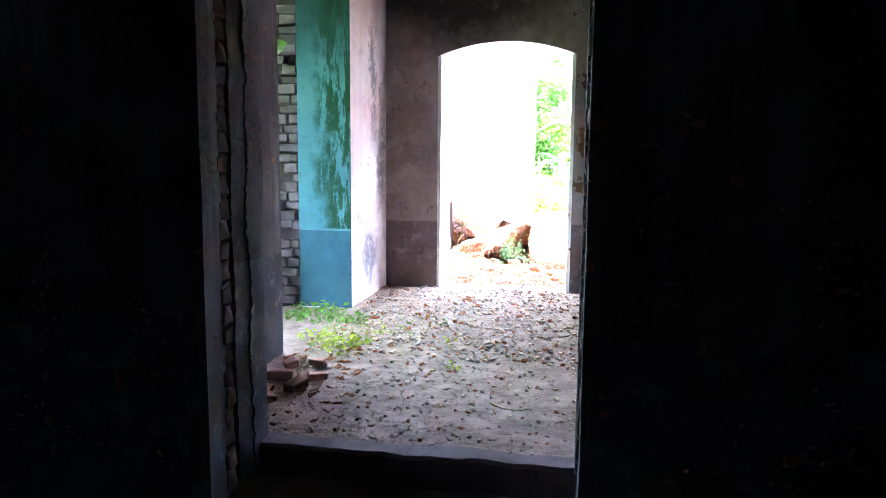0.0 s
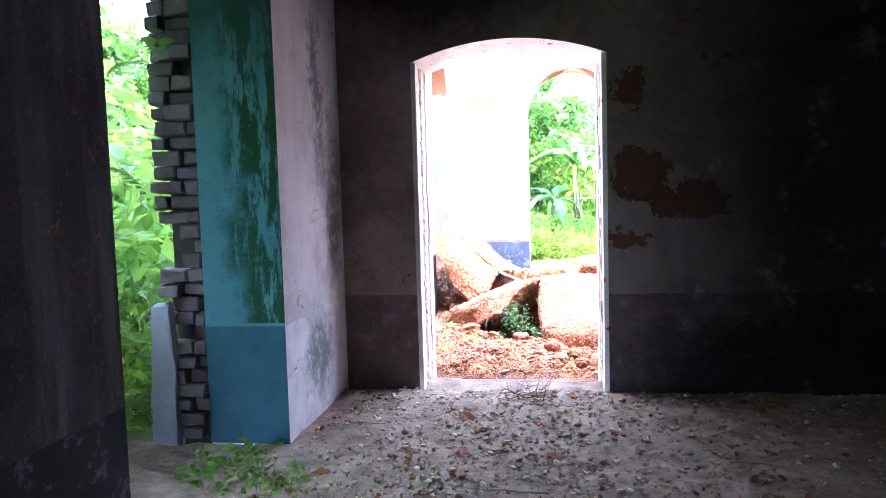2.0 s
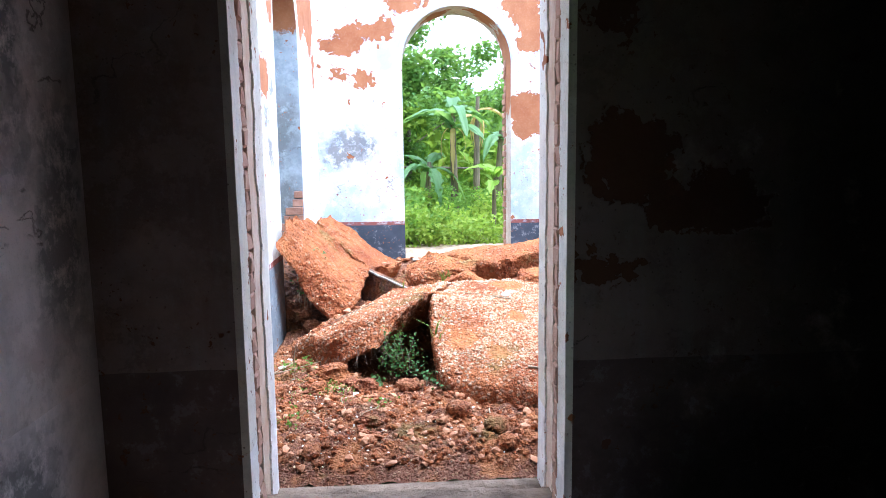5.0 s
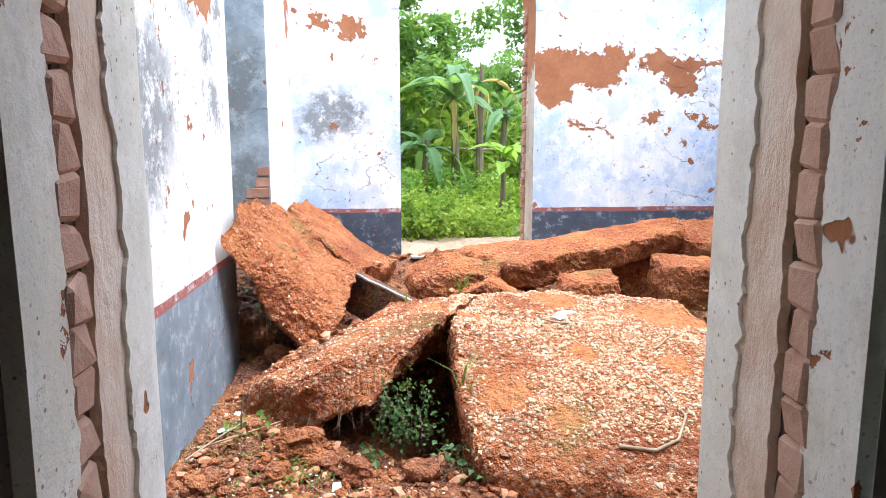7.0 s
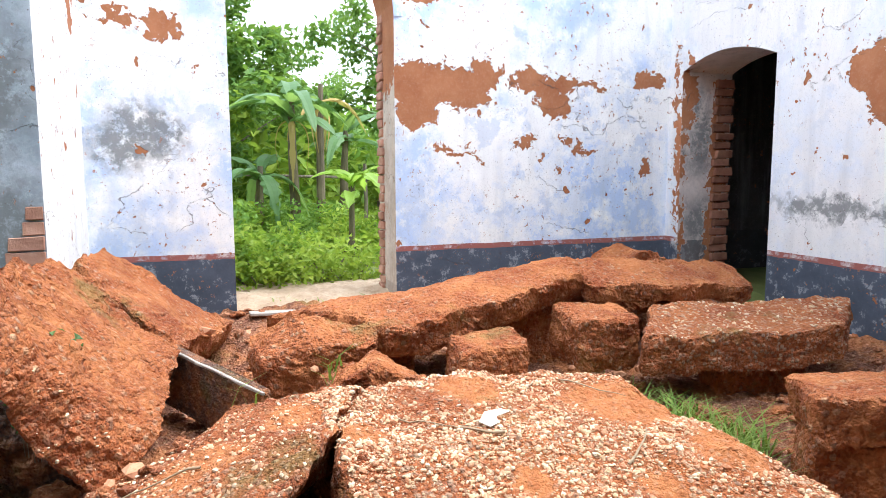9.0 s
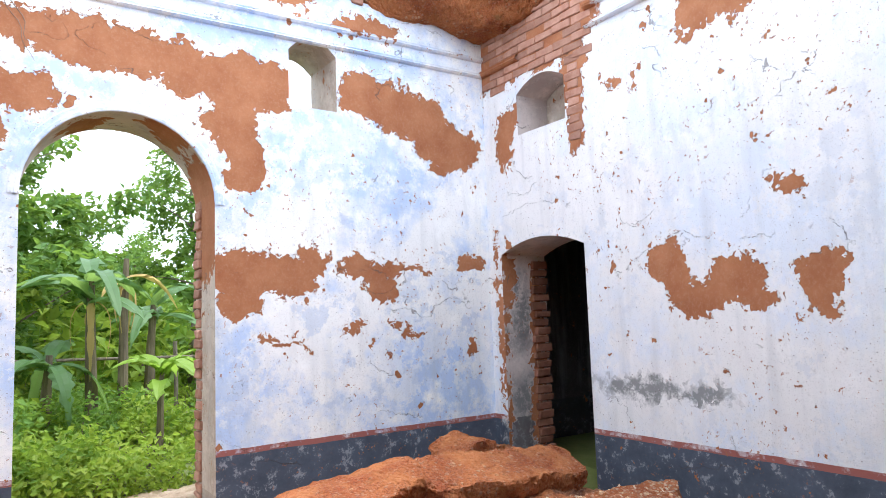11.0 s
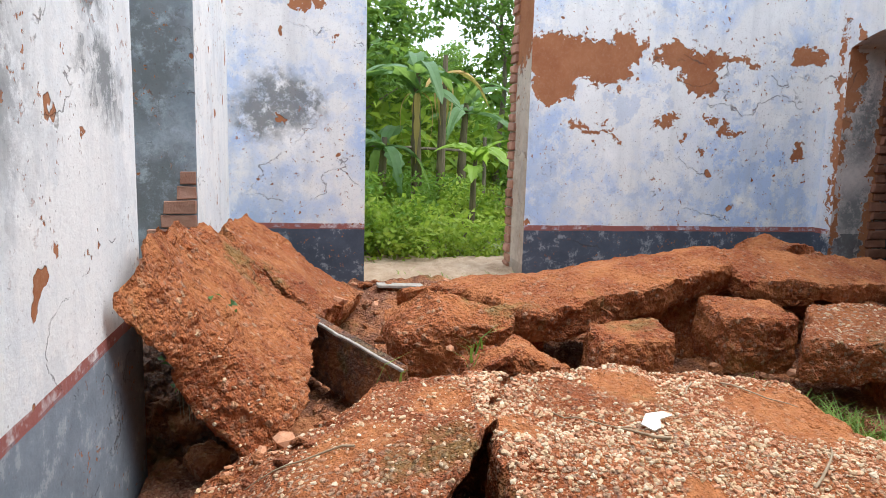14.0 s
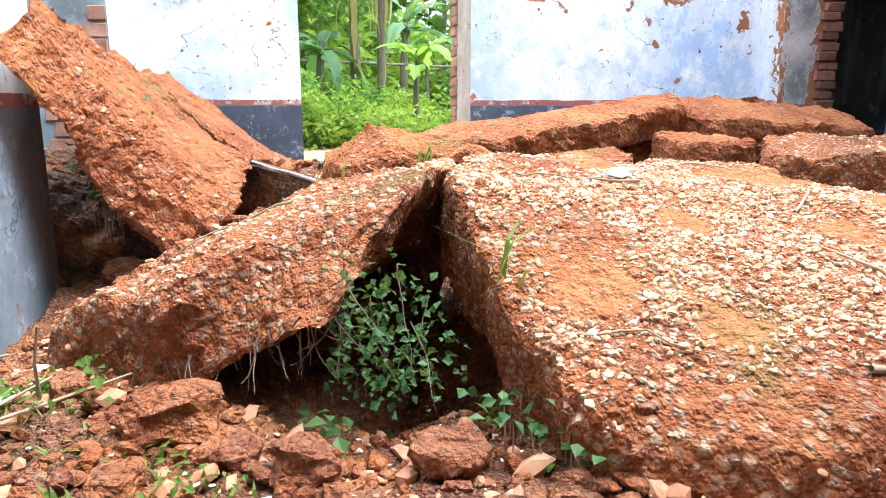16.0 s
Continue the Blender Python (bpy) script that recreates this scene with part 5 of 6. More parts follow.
for i in range(44):
    x, y = (rnd.uniform(-1.2, 1.6), rnd.uniform(9.6, 11.9)) if i < 20 else (rnd.uniform(-1.3, 1.8), rnd.uniform(5.0, 8.6))
    path = wander((x, y, drop_z(x, y) + 0.01), (rnd.uniform(-1, 1), rnd.uniform(-1, 1), 0), rnd.randrange(4, 9), 0.05, 0.35, rnd, drop_z)
    if len(path) < 3:
        continue
    ob = strand("dry_twig", path, rnd.uniform(0.003, 0.007), M_TWIG)
    tagged(ob, "thin dry twig lying on the floor", "twig", "scattered twigs")
def stick(name, pts, r, label, mat):
    tagged(strand(name, [Vector(p) for p in pts], r, mat), label, "twig", "scattered twigs")


stick("dry_stick", [(-1.22, 10.62, 0.08), (-1.13, 10.82, 0.09), (-1.03, 11.0, 0.10)], 0.0045, "pale dry stick lying on red rubble", M_TWIG)
stick("dry_stick", [(-1.05, 10.96, 0.06), (-1.04, 10.92, 0.16), (-1.02, 10.9, 0.25)], 0.005, "pale dry stick standing against the slab", M_TWIG)
stick("dry_stick", [(-1.2, 10.76, 0.07), (-1.0, 10.9, 0.08), (-0.86, 11.0, 0.09)], 0.005, "pale dry stick lying on red rubble", M_TWIG)
stick("dry_stick", [(0.58, 10.3, drop_z(0.58, 10.3) + 0.01), (0.72, 10.27, drop_z(0.72, 10.27) + 0.012), (0.84, 10.33, drop_z(0.84, 10.33) + 0.012),
                    (0.92, 10.45, drop_z(0.92, 10.45) + 0.012), (0.90, 10.6, drop_z(0.90, 10.6) + 0.01), (0.85, 10.73, drop_z(0.85, 10.73) + 0.01)], 0.009, "curved pale root lying on the chippy slab", M_TWIG)
fringe = base("root_fringe", -0.6, 10.95, 0.1, "thin dark roots hanging from the tilted slab", "roots")
bpy.context.view_layer.update()
for i in range(46):
    k = rnd.random()
    p = Vector((-0.98 + 0.64 * k, 11.12 - 0.34 * k, 0.0 + 0.27 * k))
    strand("root", [Vector((q.x, q.y, max(q.z, -0.02))) for q in wander(p + Vector((0, rnd.uniform(-0.03, 0.02), 0.03)), (rnd.uniform(-0.4, 0.4), -0.3, -1), rnd.randrange(3, 7), 0.025, 0.35, rnd)], 0.0022, M_ROOT, fringe)
nest = base("twig_heap", -0.08, 8.5, 0, "small heap of dry brown twigs on the floor", "twig heap")
bpy.context.view_layer.update()
for i in range(40):
    a = rnd.uniform(0, 6.28)
    strand("twig", wander((-0.08 + 0.1 * math.cos(a), 8.5 + 0.08 * math.sin(a), rnd.uniform(0.01, 0.07)), (rnd.uniform(-1, 1), rnd.uniform(-1, 1), rnd.uniform(-0.2, 0.3)), 4, 0.04, 0.5, rnd), 0.003, M_WOODSHADE, nest)
roots = base("hanging_roots", -0.55, 15.0, 4.9, "dry brown roots hanging down the blue wall", "roots")
bpy.context.view_layer.update()
for i in range(9):
    x = -0.58 + rnd.uniform(-0.10, 0.10)
    pts = wander((x, 14.99, 4.95), (rnd.uniform(-0.06, 0.06), 0, -1.6), rnd.randrange(14, 32), 0.05, 0.3, rnd)
    pts = [Vector((x + 0.6 * (p.x - x) + 0.02 * math.sin(k * 1.1 + i), 15.014, 4.95 - 0.048 * k)) for k, p in enumerate(pts)]
    strand("root", pts, rnd.uniform(0.003, 0.008), M_ROOT, roots)
strand("root", [Vector((-1.05 + 0.02 * math.sin(k), 15.01, 5.0 - 0.08 * k)) for k in range(9)], 0.012, M_ROOT, roots)


def dry_leaf(x, y, size, rz, seed):
    """A curled fallen leaf with a raised midrib."""
    rs = random.Random(seed)
    bm = bmesh.new()
    rows = []
    for k in range(7):
        t = k / 6
        w = size * 0.28 * math.sin(math.pi * (0.08 + 0.9 * t)) * rs.uniform(0.8, 1.15)
        up = size * 0.35 * (t - 0.4) ** 2
        rows.append([bm.verts.new((size * (t - 0.5), e * w, up + abs(e) * w * rs.uniform(0.3, 0.8))) for e in (-1, 0, 1)])
    for r, q in zip(rows, rows[1:]):
        for k in range(2):
            bm.faces.new((r[k], r[k + 1], q[k + 1], q[k]))
    ob = link("dry_leaf", bm, M_RUSTLEAF)
    ob.matrix_world = pose(x, y, drop_z(x, y) + 0.012, rs.uniform(-12, 12), rs.uniform(-12, 12), rz)
    tagged(ob, "curled reddish brown dry leaf on the dirt floor", "leaf", "fallen leaves")


M_RUSTLEAF = leafy("rust_leaf", (0.20, 0.055, 0.03), (0.36, 0.14, 0.06), 0.15, 0.8)
dry_leaf(-0.50, 8.08, 0.13, 60, 1)
dry_leaf(-0.47, 8.05, 0.11, 130, 2)
rnd = random.Random(29)
for k in range(46):
    near = k < 26
    dry_leaf(rnd.uniform(-1.4, -0.75) if near else rnd.uniform(-1.3, 1.6), rnd.uniform(4.75, 5.9) if near else rnd.uniform(5.2, 8.6), rnd.uniform(0.05, 0.12), rnd.uniform(0, 360), 10 + k)


# ---- plants ----
def leaf_mesh(name, spots, mat, seed, size, long=1.9, curl=0.25, up=0.4):
    """Many small folded leaves at the spots (Vectors), as one mesh."""
    rs = np.random.RandomState(seed)
    n = len(spots)
    c = np.array([tuple(p) for p in spots])
    d = rs.normal(size=(n, 3))
    d[:, 2] = d[:, 2] * 0.6 - 0.25
    d /= np.linalg.norm(d, axis=1)[:, None]
    nr = rs.normal(size=(n, 3)) * 0.75 + np.array([0, 0, up + 0.6])
    w = np.cross(d, nr)
    w /= np.linalg.norm(w, axis=1)[:, None] + 1e-9
    nn = np.cross(w, d)
    s = (size * rs.uniform(0.6, 1.35, n))[:, None]
    a = c
    tip = c + d * s * long - nn * s * curl
    mid = c + d * s * long * 0.45
    l = mid + w * s * 0.5 + nn * s * 0.16
    r = mid - w * s * 0.5 + nn * s * 0.16
    v = np.stack([a, l, tip, r, mid], 1).reshape(-1, 3)
    i = np.arange(n)[:, None] * 5
    f = np.concatenate([i + np.array([[0, 4, 1]]), i + np.array([[1, 4, 2]]), i + np.array([[2, 4, 3]]), i + np.array([[3, 4, 0]])])
    me = bpy.data.meshes.new(name)
    me.from_pydata(v.tolist(), [], f.tolist())
    me.materials.append(mat)
    return me


def clumps(rnd, centres, per, squash=0.8):
    out = []
    for c, r in centres:
        for i in range(per):
            v = Vector((rnd.gauss(0, 1), rnd.gauss(0, 1), rnd.gauss(0, 1)))
            v *= r * (0.35 + 0.65 * rnd.random() ** 0.5) / max(v.length, 1e-3)
            out.append(Vector(c) + Vector((v.x, v.y, v.z * squash)))
    return out


def tube(bm, pts, radii, sides=8):
    rows = []
    for k, p in enumerate(pts):
        d = (pts[min(k + 1, len(pts) - 1)] - pts[max(k - 1, 0)]).normalized()
        x = d.cross(Vector((0.3, 1, 0.1))).normalized()
        y = d.cross(x)
        rows.append([bm.verts.new(p + (x * math.cos(6.2832 * i / sides) + y * math.sin(6.2832 * i / sides)) * radii[k] * (1 + 0.12 * noise.noise(p * 3 + x * i))) for i in range(sides)])
    for r, q in zip(rows, rows[1:]):
        for i in range(sides):
            bm.faces.new((r[i], r[(i + 1) % sides], q[(i + 1) % sides], q[i]))
    bm.faces.new(rows[0][::-1])
    bm.faces.new(rows[-1])


def tree(height, spread, seed, leaf=0.10, per=150, mat=None, thin=0.05, limbs=9, low=0.35):
    rnd = random.Random(seed)
    ob = base("tree", 0, 0, 0, "slender leafy tree with pale bark behind the ruin", "tree", "trees behind the ruin")
    bm = bmesh.new()
    lean = Vector((rnd.uniform(-0.08, 0.08), rnd.uniform(-0.08, 0.08), 1))
    pts = [lean * (height * 0.85 * k / 9) + Vector((0.10 * math.sin(k * 1.3 + seed), 0.08 * math.cos(k * 1.7), 0)) for k in range(10)]
    tube(bm, pts, [thin * (1.7 - 1.4 * k / 9) for k in range(10)])
    part("trunk", bm, M_BARK, ob)
    tips = []
    for i in range(limbs):
        k = low + (0.98 - low) * i / limbs
        p = pts[int(k * 9)]
        a = i * 2.4 + rnd.uniform(-0.4, 0.4)
        d = Vector((math.cos(a), math.sin(a), rnd.uniform(0.3, 0.9)))
        q = [p + d * (spread * (1.15 - 0.6 * k) * t) + Vector((0, 0, -0.2 * t * t)) for t in (0, 0.35, 0.7, 1.0)]
        bm = bmesh.new()
        tube(bm, q, [thin * 0.5, thin * 0.35, thin * 0.22, thin * 0.1], 5)
        part("limb", bm, M_BARK, ob)
        for t in (1, 2, 3):
            for e in range(2):
                tips.append((q[t] + Vector((rnd.gauss(0, 0.25), rnd.gauss(0, 0.25), rnd.gauss(0, 0.2))) * spread * 0.7, spread * rnd.uniform(0.13, 0.30)))
    tips.append((pts[-1], spread * 0.4))
    me = leaf_mesh("crown", clumps(rnd, tips, per), mat or M_LEAF, seed, leaf)
    cr = new("crown", me)
    cr.parent = ob
    return ob


def bush(name, centres, per, leaf, mat, seed, label, stems=6, group="undergrowth"):
    rnd = random.Random(seed)
    ob = base(name, 0, 0, 0, label, "bush", group)
    cs = [(Vector(c), r) for c, r in centres]
    bm = bmesh.new()
    for i in range(stems):
        c = cs[i % len(cs)][0]
        tube(bm, [Vector((c.x * 0.4, c.y * 0.4, -0.05)), Vector((c.x * 0.8, c.y * 0.8, c.z * 0.6)), c], [0.012, 0.009, 0.004], 4)
    part("stem", bm, M_BARK, ob)["kind"] = "stuff"
    cr = new("foliage", leaf_mesh("foliage", clumps(rnd, cs, per, 0.85), mat, seed, leaf))
    cr.parent = ob
    return ob


def broad_leaf(length, width, droop, mat, ob, rot, p, tear=0.0, seed=0):
    """One big banana leaf with a midrib, arching over."""
    bm = bmesh.new()
    n = 12
    rnd = random.Random(seed)
    rows = []
    for k in range(n + 1):
        t = k / n
        s = math.sin(math.pi * min(1, 0.06 + t * 0.94) ** 0.75) ** 0.7 * width if k < n else 0.004
        x = length * (t - 0.12 * droop * t * t)
        z = length * (0.45 * t - droop * t * t)
        cut = 1 - tear * rnd.random()
        rows.append([bm.verts.new((x, -s * cut, z - 0.10 * s)), bm.verts.new((x, -s * 0.5, z + 0.14 * s)), bm.verts.new((x, 0, z)), bm.verts.new((x, s * 0.5, z + 0.14 * s)), bm.verts.new((x, s * cut, z - 0.10 * s))])
    for r, q in zip(rows, rows[1:]):
        for i in range(4):
            bm.faces.new((r[i], r[i + 1], q[i + 1], q[i]))
    o = part("leaf", bm, mat, ob)
    o.matrix_basis = Matrix.Translation(p) @ Euler((0, rot[0], rot[1])).to_matrix().to_4x4()
    return o


def banana(x, y, z, height, r, leaves, length, mat, seed, label, lean=0.06):
    rnd = random.Random(seed)
    ob = base("banana_plant", x, y, z, label, "banana plant", "banana plants")
    top = Vector((lean * height, 0, height))
    bm = bmesh.new()
    tube(bm, [Vector((0, 0, -0.1)), top * 0.3 + Vector((0.02, 0, 0)), top * 0.65, top], [r, r * 0.85, r * 0.7, r * 0.45], 10)
    part("stem", bm, M_PALM, ob)
    for i in range(leaves):
        a = i * 2.4 + seed
        k = rnd.uniform(0.82, 1.0)
        broad_leaf(length * rnd.uniform(0.75, 1.1), length * rnd.uniform(0.13, 0.20), rnd.uniform(0.5, 1.1), mat, ob, (-rnd.uniform(-0.3, 0.8), a), top * k, 0.7, seed * 20 + i)
    if height > 2:
        for i in range(4):
            broad_leaf(length * 0.6, length * 0.05, 1.6, M_DRYLEAF, ob, (0.5, i * 1.6 + seed), top * 0.85, 0.5, i)
    return ob


banana(0.72, 18.6, 0.25, 2.2, 0.085, 8, 1.15, M_BANANA, 3, "tall banana plant with torn grey-green leaves", 0.0)
banana(1.22, 19.7, 0.25, 2.5, 0.08, 2, 0.8, M_DRYLEAF, 4, "withered banana plant with dry brown leaves", 0.03)
banana(1.32, 17.8, 0.25, 1.05, 0.05, 7, 0.85, M_YOUNG, 5, "young bright green banana plant")
banana(0.2, 18.4, 0.25, 1.25, 0.08, 7, 1.0, M_BANANA, 8, "small banana plant with drooping leaves")
banana(1.9, 21.5, 0.25, 1.9, 0.1, 7, 1.3, M_BANANA, 12, "banana plant with arching leaves")
banana(-2.0, 22.0, 0.25, 2.2, 0.1, 7, 1.4, M_BANANA, 13, "banana plant with arching leaves")

t1 = tree(5.6, 1.9, 3, 0.085, 150)
t2 = tree(6.4, 1.5, 9, 0.075, 90, limbs=8, low=0.45)
t3 = tree(4.6, 2.1, 14, 0.09, 150, M_BUSH, limbs=10, low=0.2)
t1.matrix_basis = pose(0.0, 22.8, 0.2, 0, 0, 40)
t2.matrix_basis = pose(3.3, 24.0, 0.2, 0, 0, 10)
t3.matrix_basis = pose(-2.6, 20.5, 0.2, 0, 0, 0)
rnd = random.Random(23)
for k, (x, y, s) in enumerate([(1.2, 27, 0.8), (-3.5, 27, 1.1), (5.6, 28, 0.9), (8.5, 25, 1.1), (-7, 24, 1.2), (0.0, 33, 0.95), (4.2, 35, 0.9), (12, 30, 1.3), (-12, 30, 1.3), (17, 27, 1.4), (-5.5, 36, 1.2), (9.5, 38, 1.2)]):
    copy_thing((t1, t3, t2)[k % 3], pose(x, y, 0.2, 0, 0, k * 67) @ Matrix.Scale(s, 4))
for k, (x, y, s) in enumerate([(-8.6, 9.5, 0.9), (-7.5, 13.5, 1.1), (-5.4, 16.5, 0.9), (-10.5, 10, 1.3), (-9, 18, 1.2), (-13, 14, 1.5), (-9.5, 7.2, 1.0), (-5.4, 14.8, 0.8)]):
    copy_thing((t3, t1)[k % 2], pose(x, y, -0.1, 0, 0, k * 51) @ Matrix.Scale(s, 4))

# unseen garden trees added to block sky light; last copy stands behind the arch
shade_tree = tree(6.4, 2.3, 31, 0.12, 190, M_LEAF, 0.08, 12, 0.5)
shade_tree.matrix_basis = pose(-4.7, 5.0, -0.1)
for k, (x, y, q) in enumerate([(-4.4, 2.4, 1.0), (-7.2, 5.6, 1.15), (-1.6, 21.6, 0.78)]):
    copy_thing(shade_tree, pose(x, y, -0.1, 0, 0, 77 * k + 30) @ Matrix.Scale(q, 4))

b1 = bush("bush", [((0.3 * math.cos(i * 2.1), 0.3 * math.sin(i * 2.1), 0.22 + 0.08 * (i % 4)), 0.26) for i in range(9)], 120, 0.045, M_BUSH, 31, "low bright green bush with small leaves")
b2 = bush("bush", [((0.4 * math.cos(i * 2.3), 0.4 * math.sin(i * 2.3), 0.25 + 0.14 * (i % 5)), 0.28) for i in range(11)], 120, 0.05, M_FERN, 37, "leafy green shrub in the undergrowth")
b3 = bush("bush", [((0.35 * math.cos(i * 1.9), 0.35 * math.sin(i * 1.9), 0.15 + 0.05 * (i % 3)), 0.2) for i in range(8)], 110, 0.035, M_WEED, 41, "low yellow-green weeds on open soil")
b1.matrix_basis = pose(0.1, 16.6, 0.25)
b2.matrix_basis = pose(-0.5, 17.4, 0.25)
b3.matrix_basis = pose(0.9, 16.4, 0.25)
for k in range(95):
    x, y = rnd.uniform(-3.8, 5.8), 16.2 + 9.0 * rnd.random() ** 1.7
    if abs(x - 1.3) < 0.5 and y < 17.2:
        continue
    copy_thing((b1, b2, b3)[k % 3 if y > 17.5 else (0, 2, 2)[k % 3]], pose(x, y, 0.24, 0, 0, k * 73) @ Matrix.Scale(rnd.uniform(0.75, 1.35), 4))
for k in range(26):
    x, y = rnd.uniform(-7.0, -2.75), rnd.uniform(6.4, 15.5)
    if x > -3.0 and y < 7.2:
        continue
    copy_thing((b1, b2)[k % 2], pose(x, y, -0.05, 0, 0, k * 91) @ Matrix.Scale(rnd.uniform(0.8, 1.6), 4))

# tall shrubs outside the opening, placed to hold back low sky light
for k, (x, y, q) in enumerate([(-3.9, 7.6, 2.2), (-4.3, 9.2, 2.6), (-4.1, 10.8, 2.3), (-4.8, 6.3, 2.2), (-5.0, 12.2, 2.8), (-3.9, 13.2, 2.2), (-6.3, 7.9, 3.2), (-6.6, 10.4, 3.4)]):
    copy_thing(b2, pose(x, y, -0.08, 0, 0, k * 37) @ Matrix.Scale(q, 4))

for k in range(26):
    x, y = rnd.uniform(-4.5, 8.5), rnd.uniform(22.5, 31)
    copy_thing((b2, b1)[k % 2], pose(x, y, 0.15, 0, 0, k * 57) @ Matrix.Scale(rnd.uniform(2.0, 3.6), 4))

# pole fence behind the banana plants
fence = base("pole_fence", 1.5, 20.3, 0.2, "grey bamboo pole fence behind the banana plants", "fence")
for k in range(4):
    bm = bmesh.new()
    tube(bm, [Vector((-1.8 + 1.2 * k, 0.05, -0.1)), Vector((-1.78 + 1.2 * k, 0.06, 0.7)), Vector((-1.8 + 1.2 * k, 0.05, 1.35))], [0.035, 0.032, 0.03], 7)
    part("post", bm, M_BARK, fence)
bm = bmesh.new()
tube(bm, [Vector((-2.2 + 0.5 * k, 0.02 * (k % 2), 1.2 - 0.015 * k)) for k in range(10)], [0.022] * 10, 7)
part("rail", bm, M_BARK, fence)

# far thicket that closes the view
far = base("far_thicket", 0, 0, 0, "dense far green thicket behind the trees", "thicket")
far["kind"] = "stuff"
cs = []
for i in range(150):
    a = rnd.uniform(-1.2, 1.2) if i < 100 else rnd.uniform(1.0, 2.4)
    d = rnd.uniform(40, 48) if i < 100 else rnd.uniform(19, 24)
    cs.append((Vector((-math.sin(a) * d, 9 + math.cos(a) * d, rnd.uniform(0.3, 3.0))), rnd.uniform(1.0, 1.9)))
o = new("foliage", leaf_mesh("foliage", clumps(rnd, cs, 130), M_LEAF, 77, 0.30))
o.parent = far
o["kind"] = "stuff"


# grass
def tuft(x, y, r, n, h, seed, z=None):
    rs = random.Random(seed)
    pts, faces = [], []
    for i in range(n):
        a, q = rs.uniform(0, 6.28), r * rs.random() ** 0.5
        px, py = x + q * math.cos(a), y + q * math.sin(a)
        pz = drop_z(px, py) - 0.01 if z is None else z
        b, l = rs.uniform(0, 6.28), h * rs.uniform(0.5, 1.2)
        w = 0.005 + 0.004 * rs.random()
        dx, dy = math.cos(b), math.sin(b)
        o = len(pts)
        for t in (0, 0.5, 1.0):
            s = l * (0.7 * t * t)
            for e in (-1, 1):
                k = w * (1 - 0.9 * t) * e
                pts.append((px + dx * s - dy * k, py + dy * s + dx * k, pz + l * (t - 0.35 * t * t)))
        faces += [(o, o + 1, o + 3, o + 2), (o + 2, o + 3, o + 5, o + 4)]
    me = bpy.data.meshes.new("grass_tuft")
    me.from_pydata(pts, [], faces)
    me.materials.append(M_GRASS)
    tagged(new("grass_tuft", me), "green grass blades growing between slabs", "grass", "", "stuff")


for k, (x, y, r, n, h) in enumerate([(2.0, 11.75, 0.28, 260, 0.30), (1.78, 11.4, 0.2, 200, 0.26), (1.75, 12.35, 0.24, 220, 0.26), (2.15, 12.2, 0.18, 110, 0.2), (3.9, 11.9, 0.18, 70, 0.14),
                                     (0.05, 12.35, 0.2, 60, 0.2), (-0.3, 12.15, 0.15, 50, 0.2), (-0.95, 10.6, 0.22, 120, 0.05), (-1.1, 11.0, 0.15, 80, 0.05), (-0.6, 10.35, 0.15, 70, 0.04),
                                     (0.0, 10.75, 0.04, 8, 0.2), (-1.2, 6.3, 0.25, 90, 0.09), (-0.9, 7.0, 0.4, 60, 0.08), (0.75, 16.0, 1.0, 500, 0.10)]):
    tuft(x, y, r, n, h, 100 + k)

# creeping plant under the tilted slab
vine = base("creeping_vine", -0.15, 11.1, 0.1, "small round-leaved creeping vine hanging under a slab", "vine")
bpy.context.view_layer.update()
spots = []
for i in range(26):
    p = Vector((rnd.uniform(-0.42, -0.16), 10.78 + rnd.uniform(-0.04, 0.14), rnd.uniform(0.22, 0.40)))
    pts = wander(p, (rnd.uniform(-0.2, 0.2), -0.25, -1.0), 8, 0.032, 0.22, rnd)
    pts = [q for q in pts if q.z > 0.04]
    if len(pts) > 2:
        if i % 3 == 0:
            strand("stem", pts, 0.0018, M_ROOT, vine)
        for q in pts:
            for e in range(2):
                spots.append(q + Vector((rnd.gauss(0, 0.014), rnd.gauss(0, 0.014), rnd.gauss(0, 0.012))))
o = new("leaves", leaf_mesh("leaves", spots, M_VINE, 5, 0.021, 1.1, 0.1, 0.3))
o.parent, o.matrix_parent_inverse = vine, vine.matrix_world.inverted()


def weed(x, y, r, n, leaf, mat, seed, label, h=0.1, long=1.4):
    rs = random.Random(seed)
    ob = base("weed", x, y, drop_z(x, y, 0.3 if x < -1.05 and y > 12 else 3.0), label, "weed", "weeds")
    spots = []
    bm = bmesh.new()
    for i in range(n):
        a, q = rs.uniform(0, 6.28), r * rs.random() ** 0.6
        p = Vector((q * math.cos(a), q * math.sin(a), h * rs.uniform(0.3, 1.1)))
        spots += [p, p + Vector((rs.gauss(0, leaf), rs.gauss(0, leaf), rs.gauss(0, leaf * 0.4)))]
        if i % 3 == 0:
            tube(bm, [Vector((p.x * 0.7, p.y * 0.7, -0.02)), p * 0.9, p], [0.002, 0.0018, 0.001], 3)
    part("stem", bm, M_TWIG, ob)["kind"] = "stuff"
    o = new("leaves", leaf_mesh("leaves", spots, mat, seed, leaf, long, 0.15, 0.9))
    o.parent = ob
    return ob


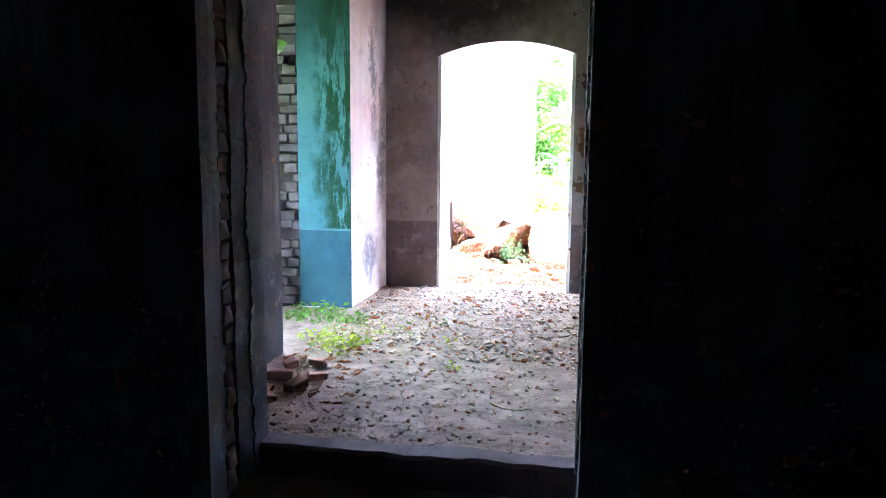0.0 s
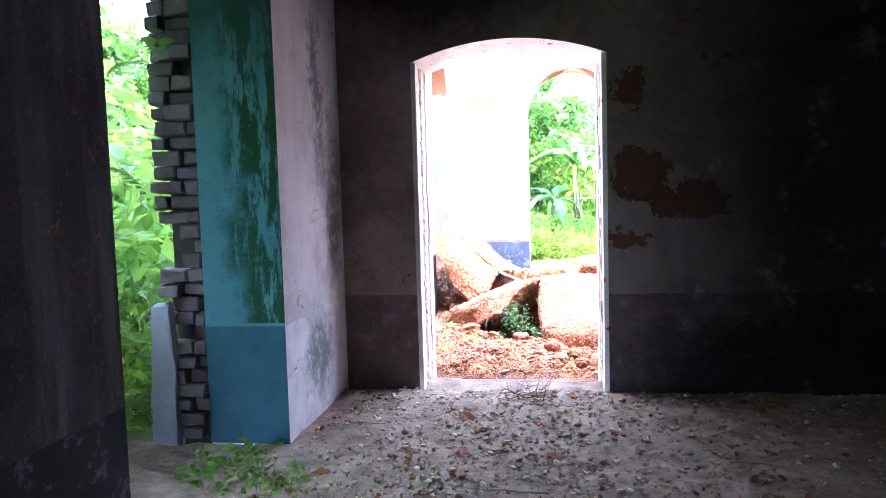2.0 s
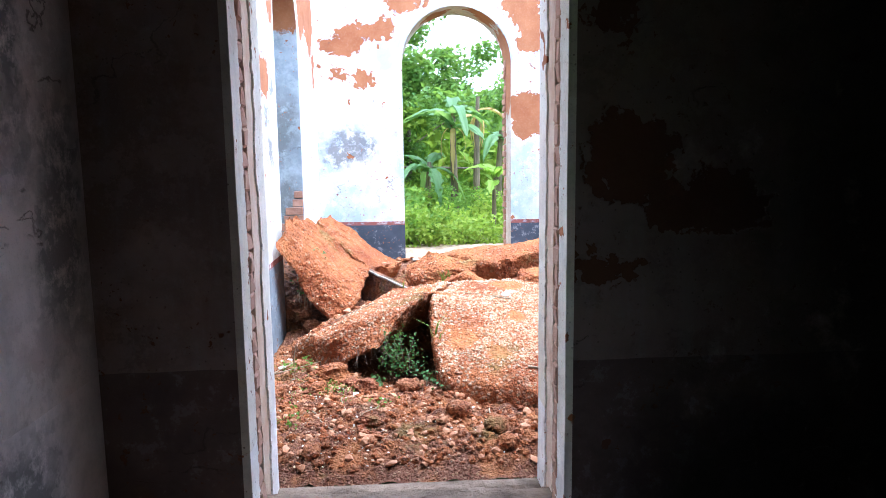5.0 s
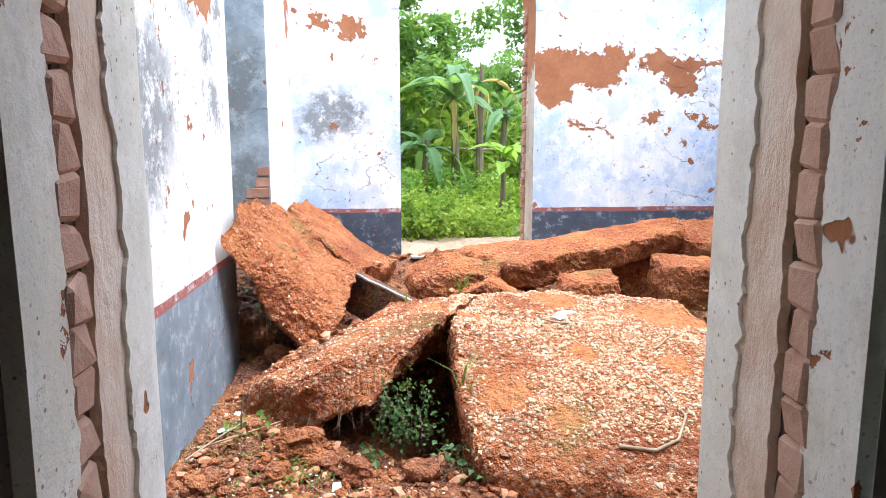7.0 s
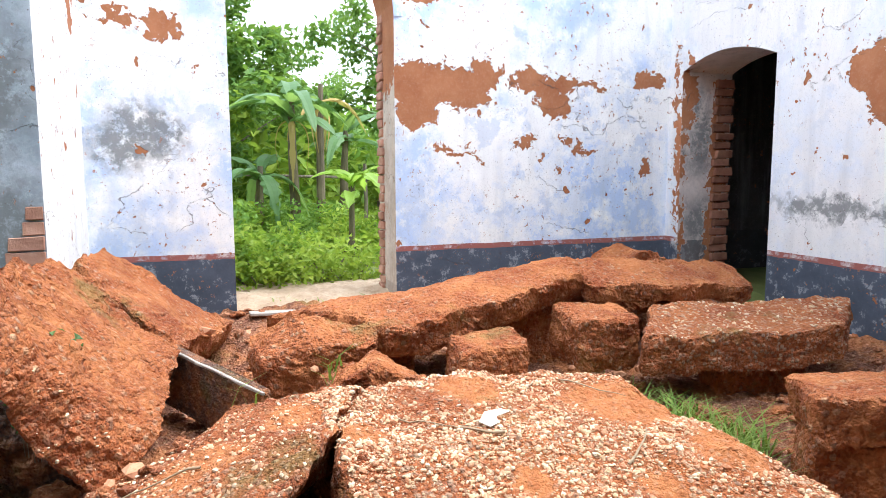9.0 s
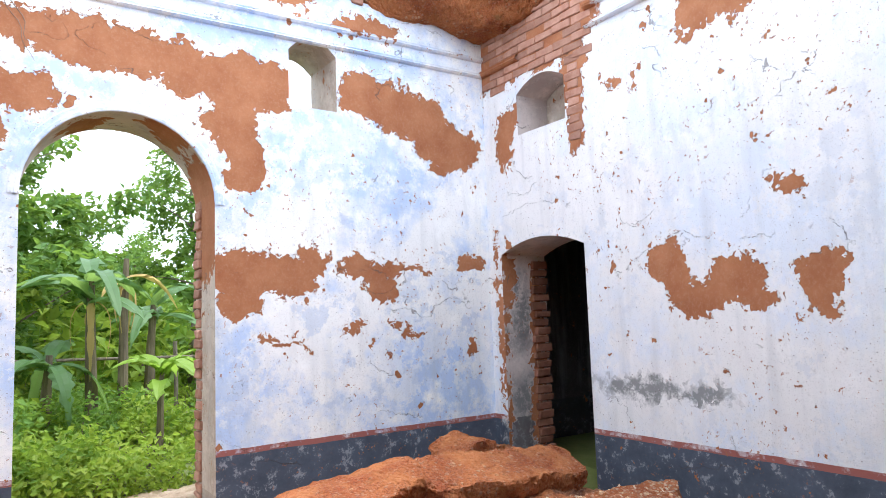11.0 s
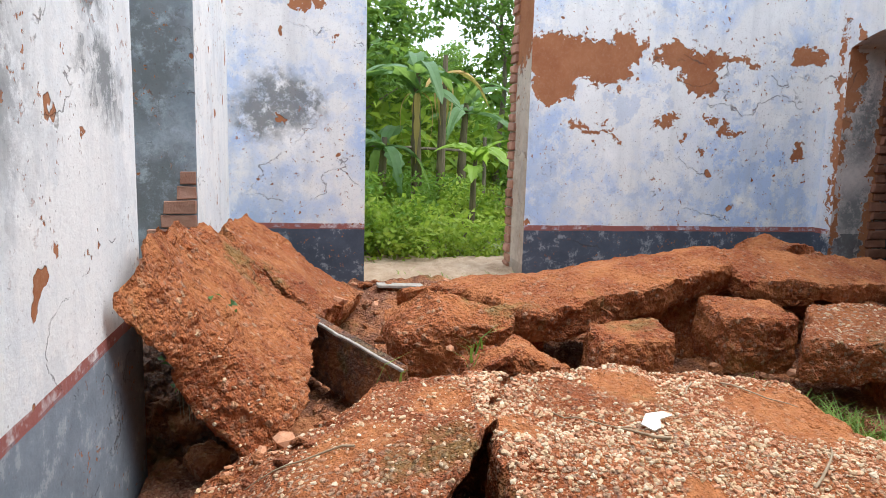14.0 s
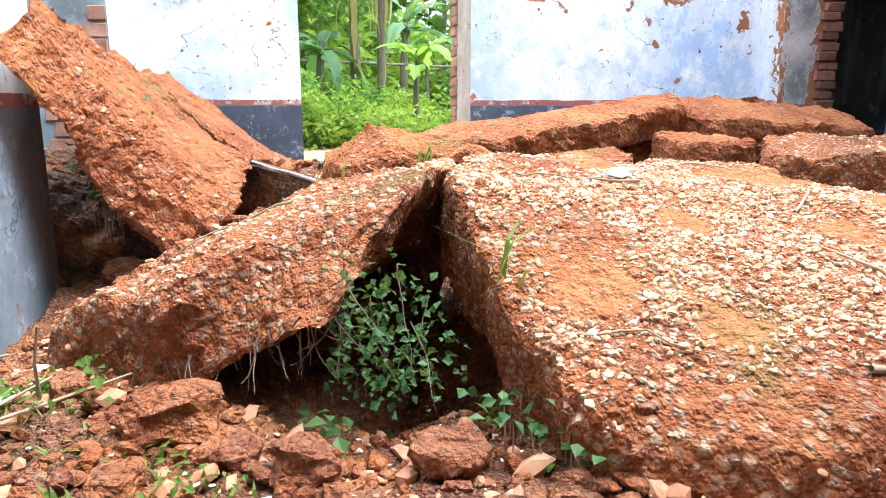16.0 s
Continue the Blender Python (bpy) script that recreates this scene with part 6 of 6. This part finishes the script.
for k, (x, y, r, n, leaf, mat, lab, h) in enumerate([
        (-1.12, 6.1, 0.16, 30, 0.035, M_YELLOW, "yellow-green seedling cluster on the dirt floor", 0.09),
        (-1.35, 6.35, 0.18, 40, 0.028, M_YELLOW, "yellow-green seedlings by the garden opening", 0.06),
        (-1.35, 6.9, 0.25, 60, 0.03, M_FERN, "small green weeds by the garden opening", 0.08),
        (-0.95, 6.6, 0.2, 22, 0.022, M_YELLOW, "sparse yellow-green seedlings on the dirt floor", 0.05),
        (-1.7, 7.1, 0.25, 70, 0.04, M_FERN, "green weeds growing at the wall end", 0.14),
        (-0.35, 6.3, 0.08, 5, 0.025, M_YELLOW, "single yellow-green seedling on dirt", 0.05),
        (-0.25, 5.7, 0.08, 5, 0.025, M_YELLOW, "single yellow-green seedling on dirt", 0.05),
        (-1.1, 12.3, 0.16, 45, 0.035, M_VINE, "green creeper behind the leaning slab", 0.5),
        (-0.98, 11.0, 0.16, 26, 0.026, M_FERN, "low green weeds on red rubble", 0.05),
        (-0.72, 10.5, 0.14, 40, 0.014, M_FERN, "tiny green weeds on red rubble", 0.03),
        (-0.42, 10.75, 0.08, 8, 0.03, M_VINE, "round-leaved seedling under the slab", 0.06),
        (-0.05, 10.55, 0.10, 18, 0.022, M_VINE, "green creeper at the slab's foot", 0.12),
        (0.0, 10.4, 0.08, 14, 0.022, M_VINE, "green creeper at the slab's foot", 0.10),
        (-0.35, 10.2, 0.10, 10, 0.02, M_FERN, "tiny green weeds on red rubble", 0.04),
        (-1.0, 10.0, 0.2, 40, 0.018, M_FERN, "tiny green weeds on red rubble", 0.04)]):
    weed(x, y, r, n, leaf, mat, 200 + k, lab, h)


# fern on the brick pier and sprigs on the wall tops
def fern(x, y, z, rz, length, seed, n=1):
    ob = base("fern", x, y, z, "bright green fern growing out of old brickwork", "fern", "ferns", rz)
    for f in range(n):
        pts, faces = [], []
        for k in range(16):
            t = k / 15
            c = Vector((length * t, 0, length * (0.25 * t - 0.75 * t * t)))
            w = length * 0.30 * math.sin(math.pi * (0.12 + 0.86 * t)) + 0.004
            for e in (-1, 1):
                o = len(pts)
                pts += [c, c + Vector((0.10 * w, e * w * 0.5, 0.02)), c + Vector((0.35 * w, e * w, -0.02 * length)), c + Vector((length * 0.045, e * w * 0.45, 0.0))]
                faces.append((o, o + 1, o + 2, o + 3))
        me = bpy.data.meshes.new("frond")
        me.from_pydata([tuple(p) for p in pts], [], faces)
        me.materials.append(M_FERN)
        o = new("frond", me)
        o.parent = ob
        o.matrix_basis = pose(0, 0, 0, 0, 0, f * 50)
    return ob


fern(-2.22, 7.56, 2.42, -62, 0.34, 1)
fern(-2.3, 7.58, 2.3, -110, 0.3, 2)
fern(-2.7, 7.3, 1.7, -40, 0.5, 3, 3)
for k, (x, y, z, s) in enumerate([(3.05, 15.2, 5.12, 0.22), (3.75, 15.2, 5.1, 0.16), (0.6, 15.25, 5.13, 0.25), (0.9, 15.25, 5.13, 0.2)]):
    ob = base("wall_sprig", x, y, z, "small green sprig rooted on the wall top", "sprig", "sprigs on the wall")
    sp = clumps(random.Random(300 + k), [(Vector((0, 0, s * 0.8)), s * 0.7), (Vector((s * 0.5, 0, s * 0.5)), s * 0.5)], 45)
    o = new("leaves", leaf_mesh("leaves", sp, M_FERN, 300 + k, 0.03))
    o.parent = ob
    bm = bmesh.new()
    tube(bm, [Vector((0, 0, -0.02)), Vector((0.02, 0, s * 0.5)), Vector((0, 0, s * 1.2))], [0.008, 0.006, 0.003], 4)
    part("stem", bm, M_TWIG, ob)
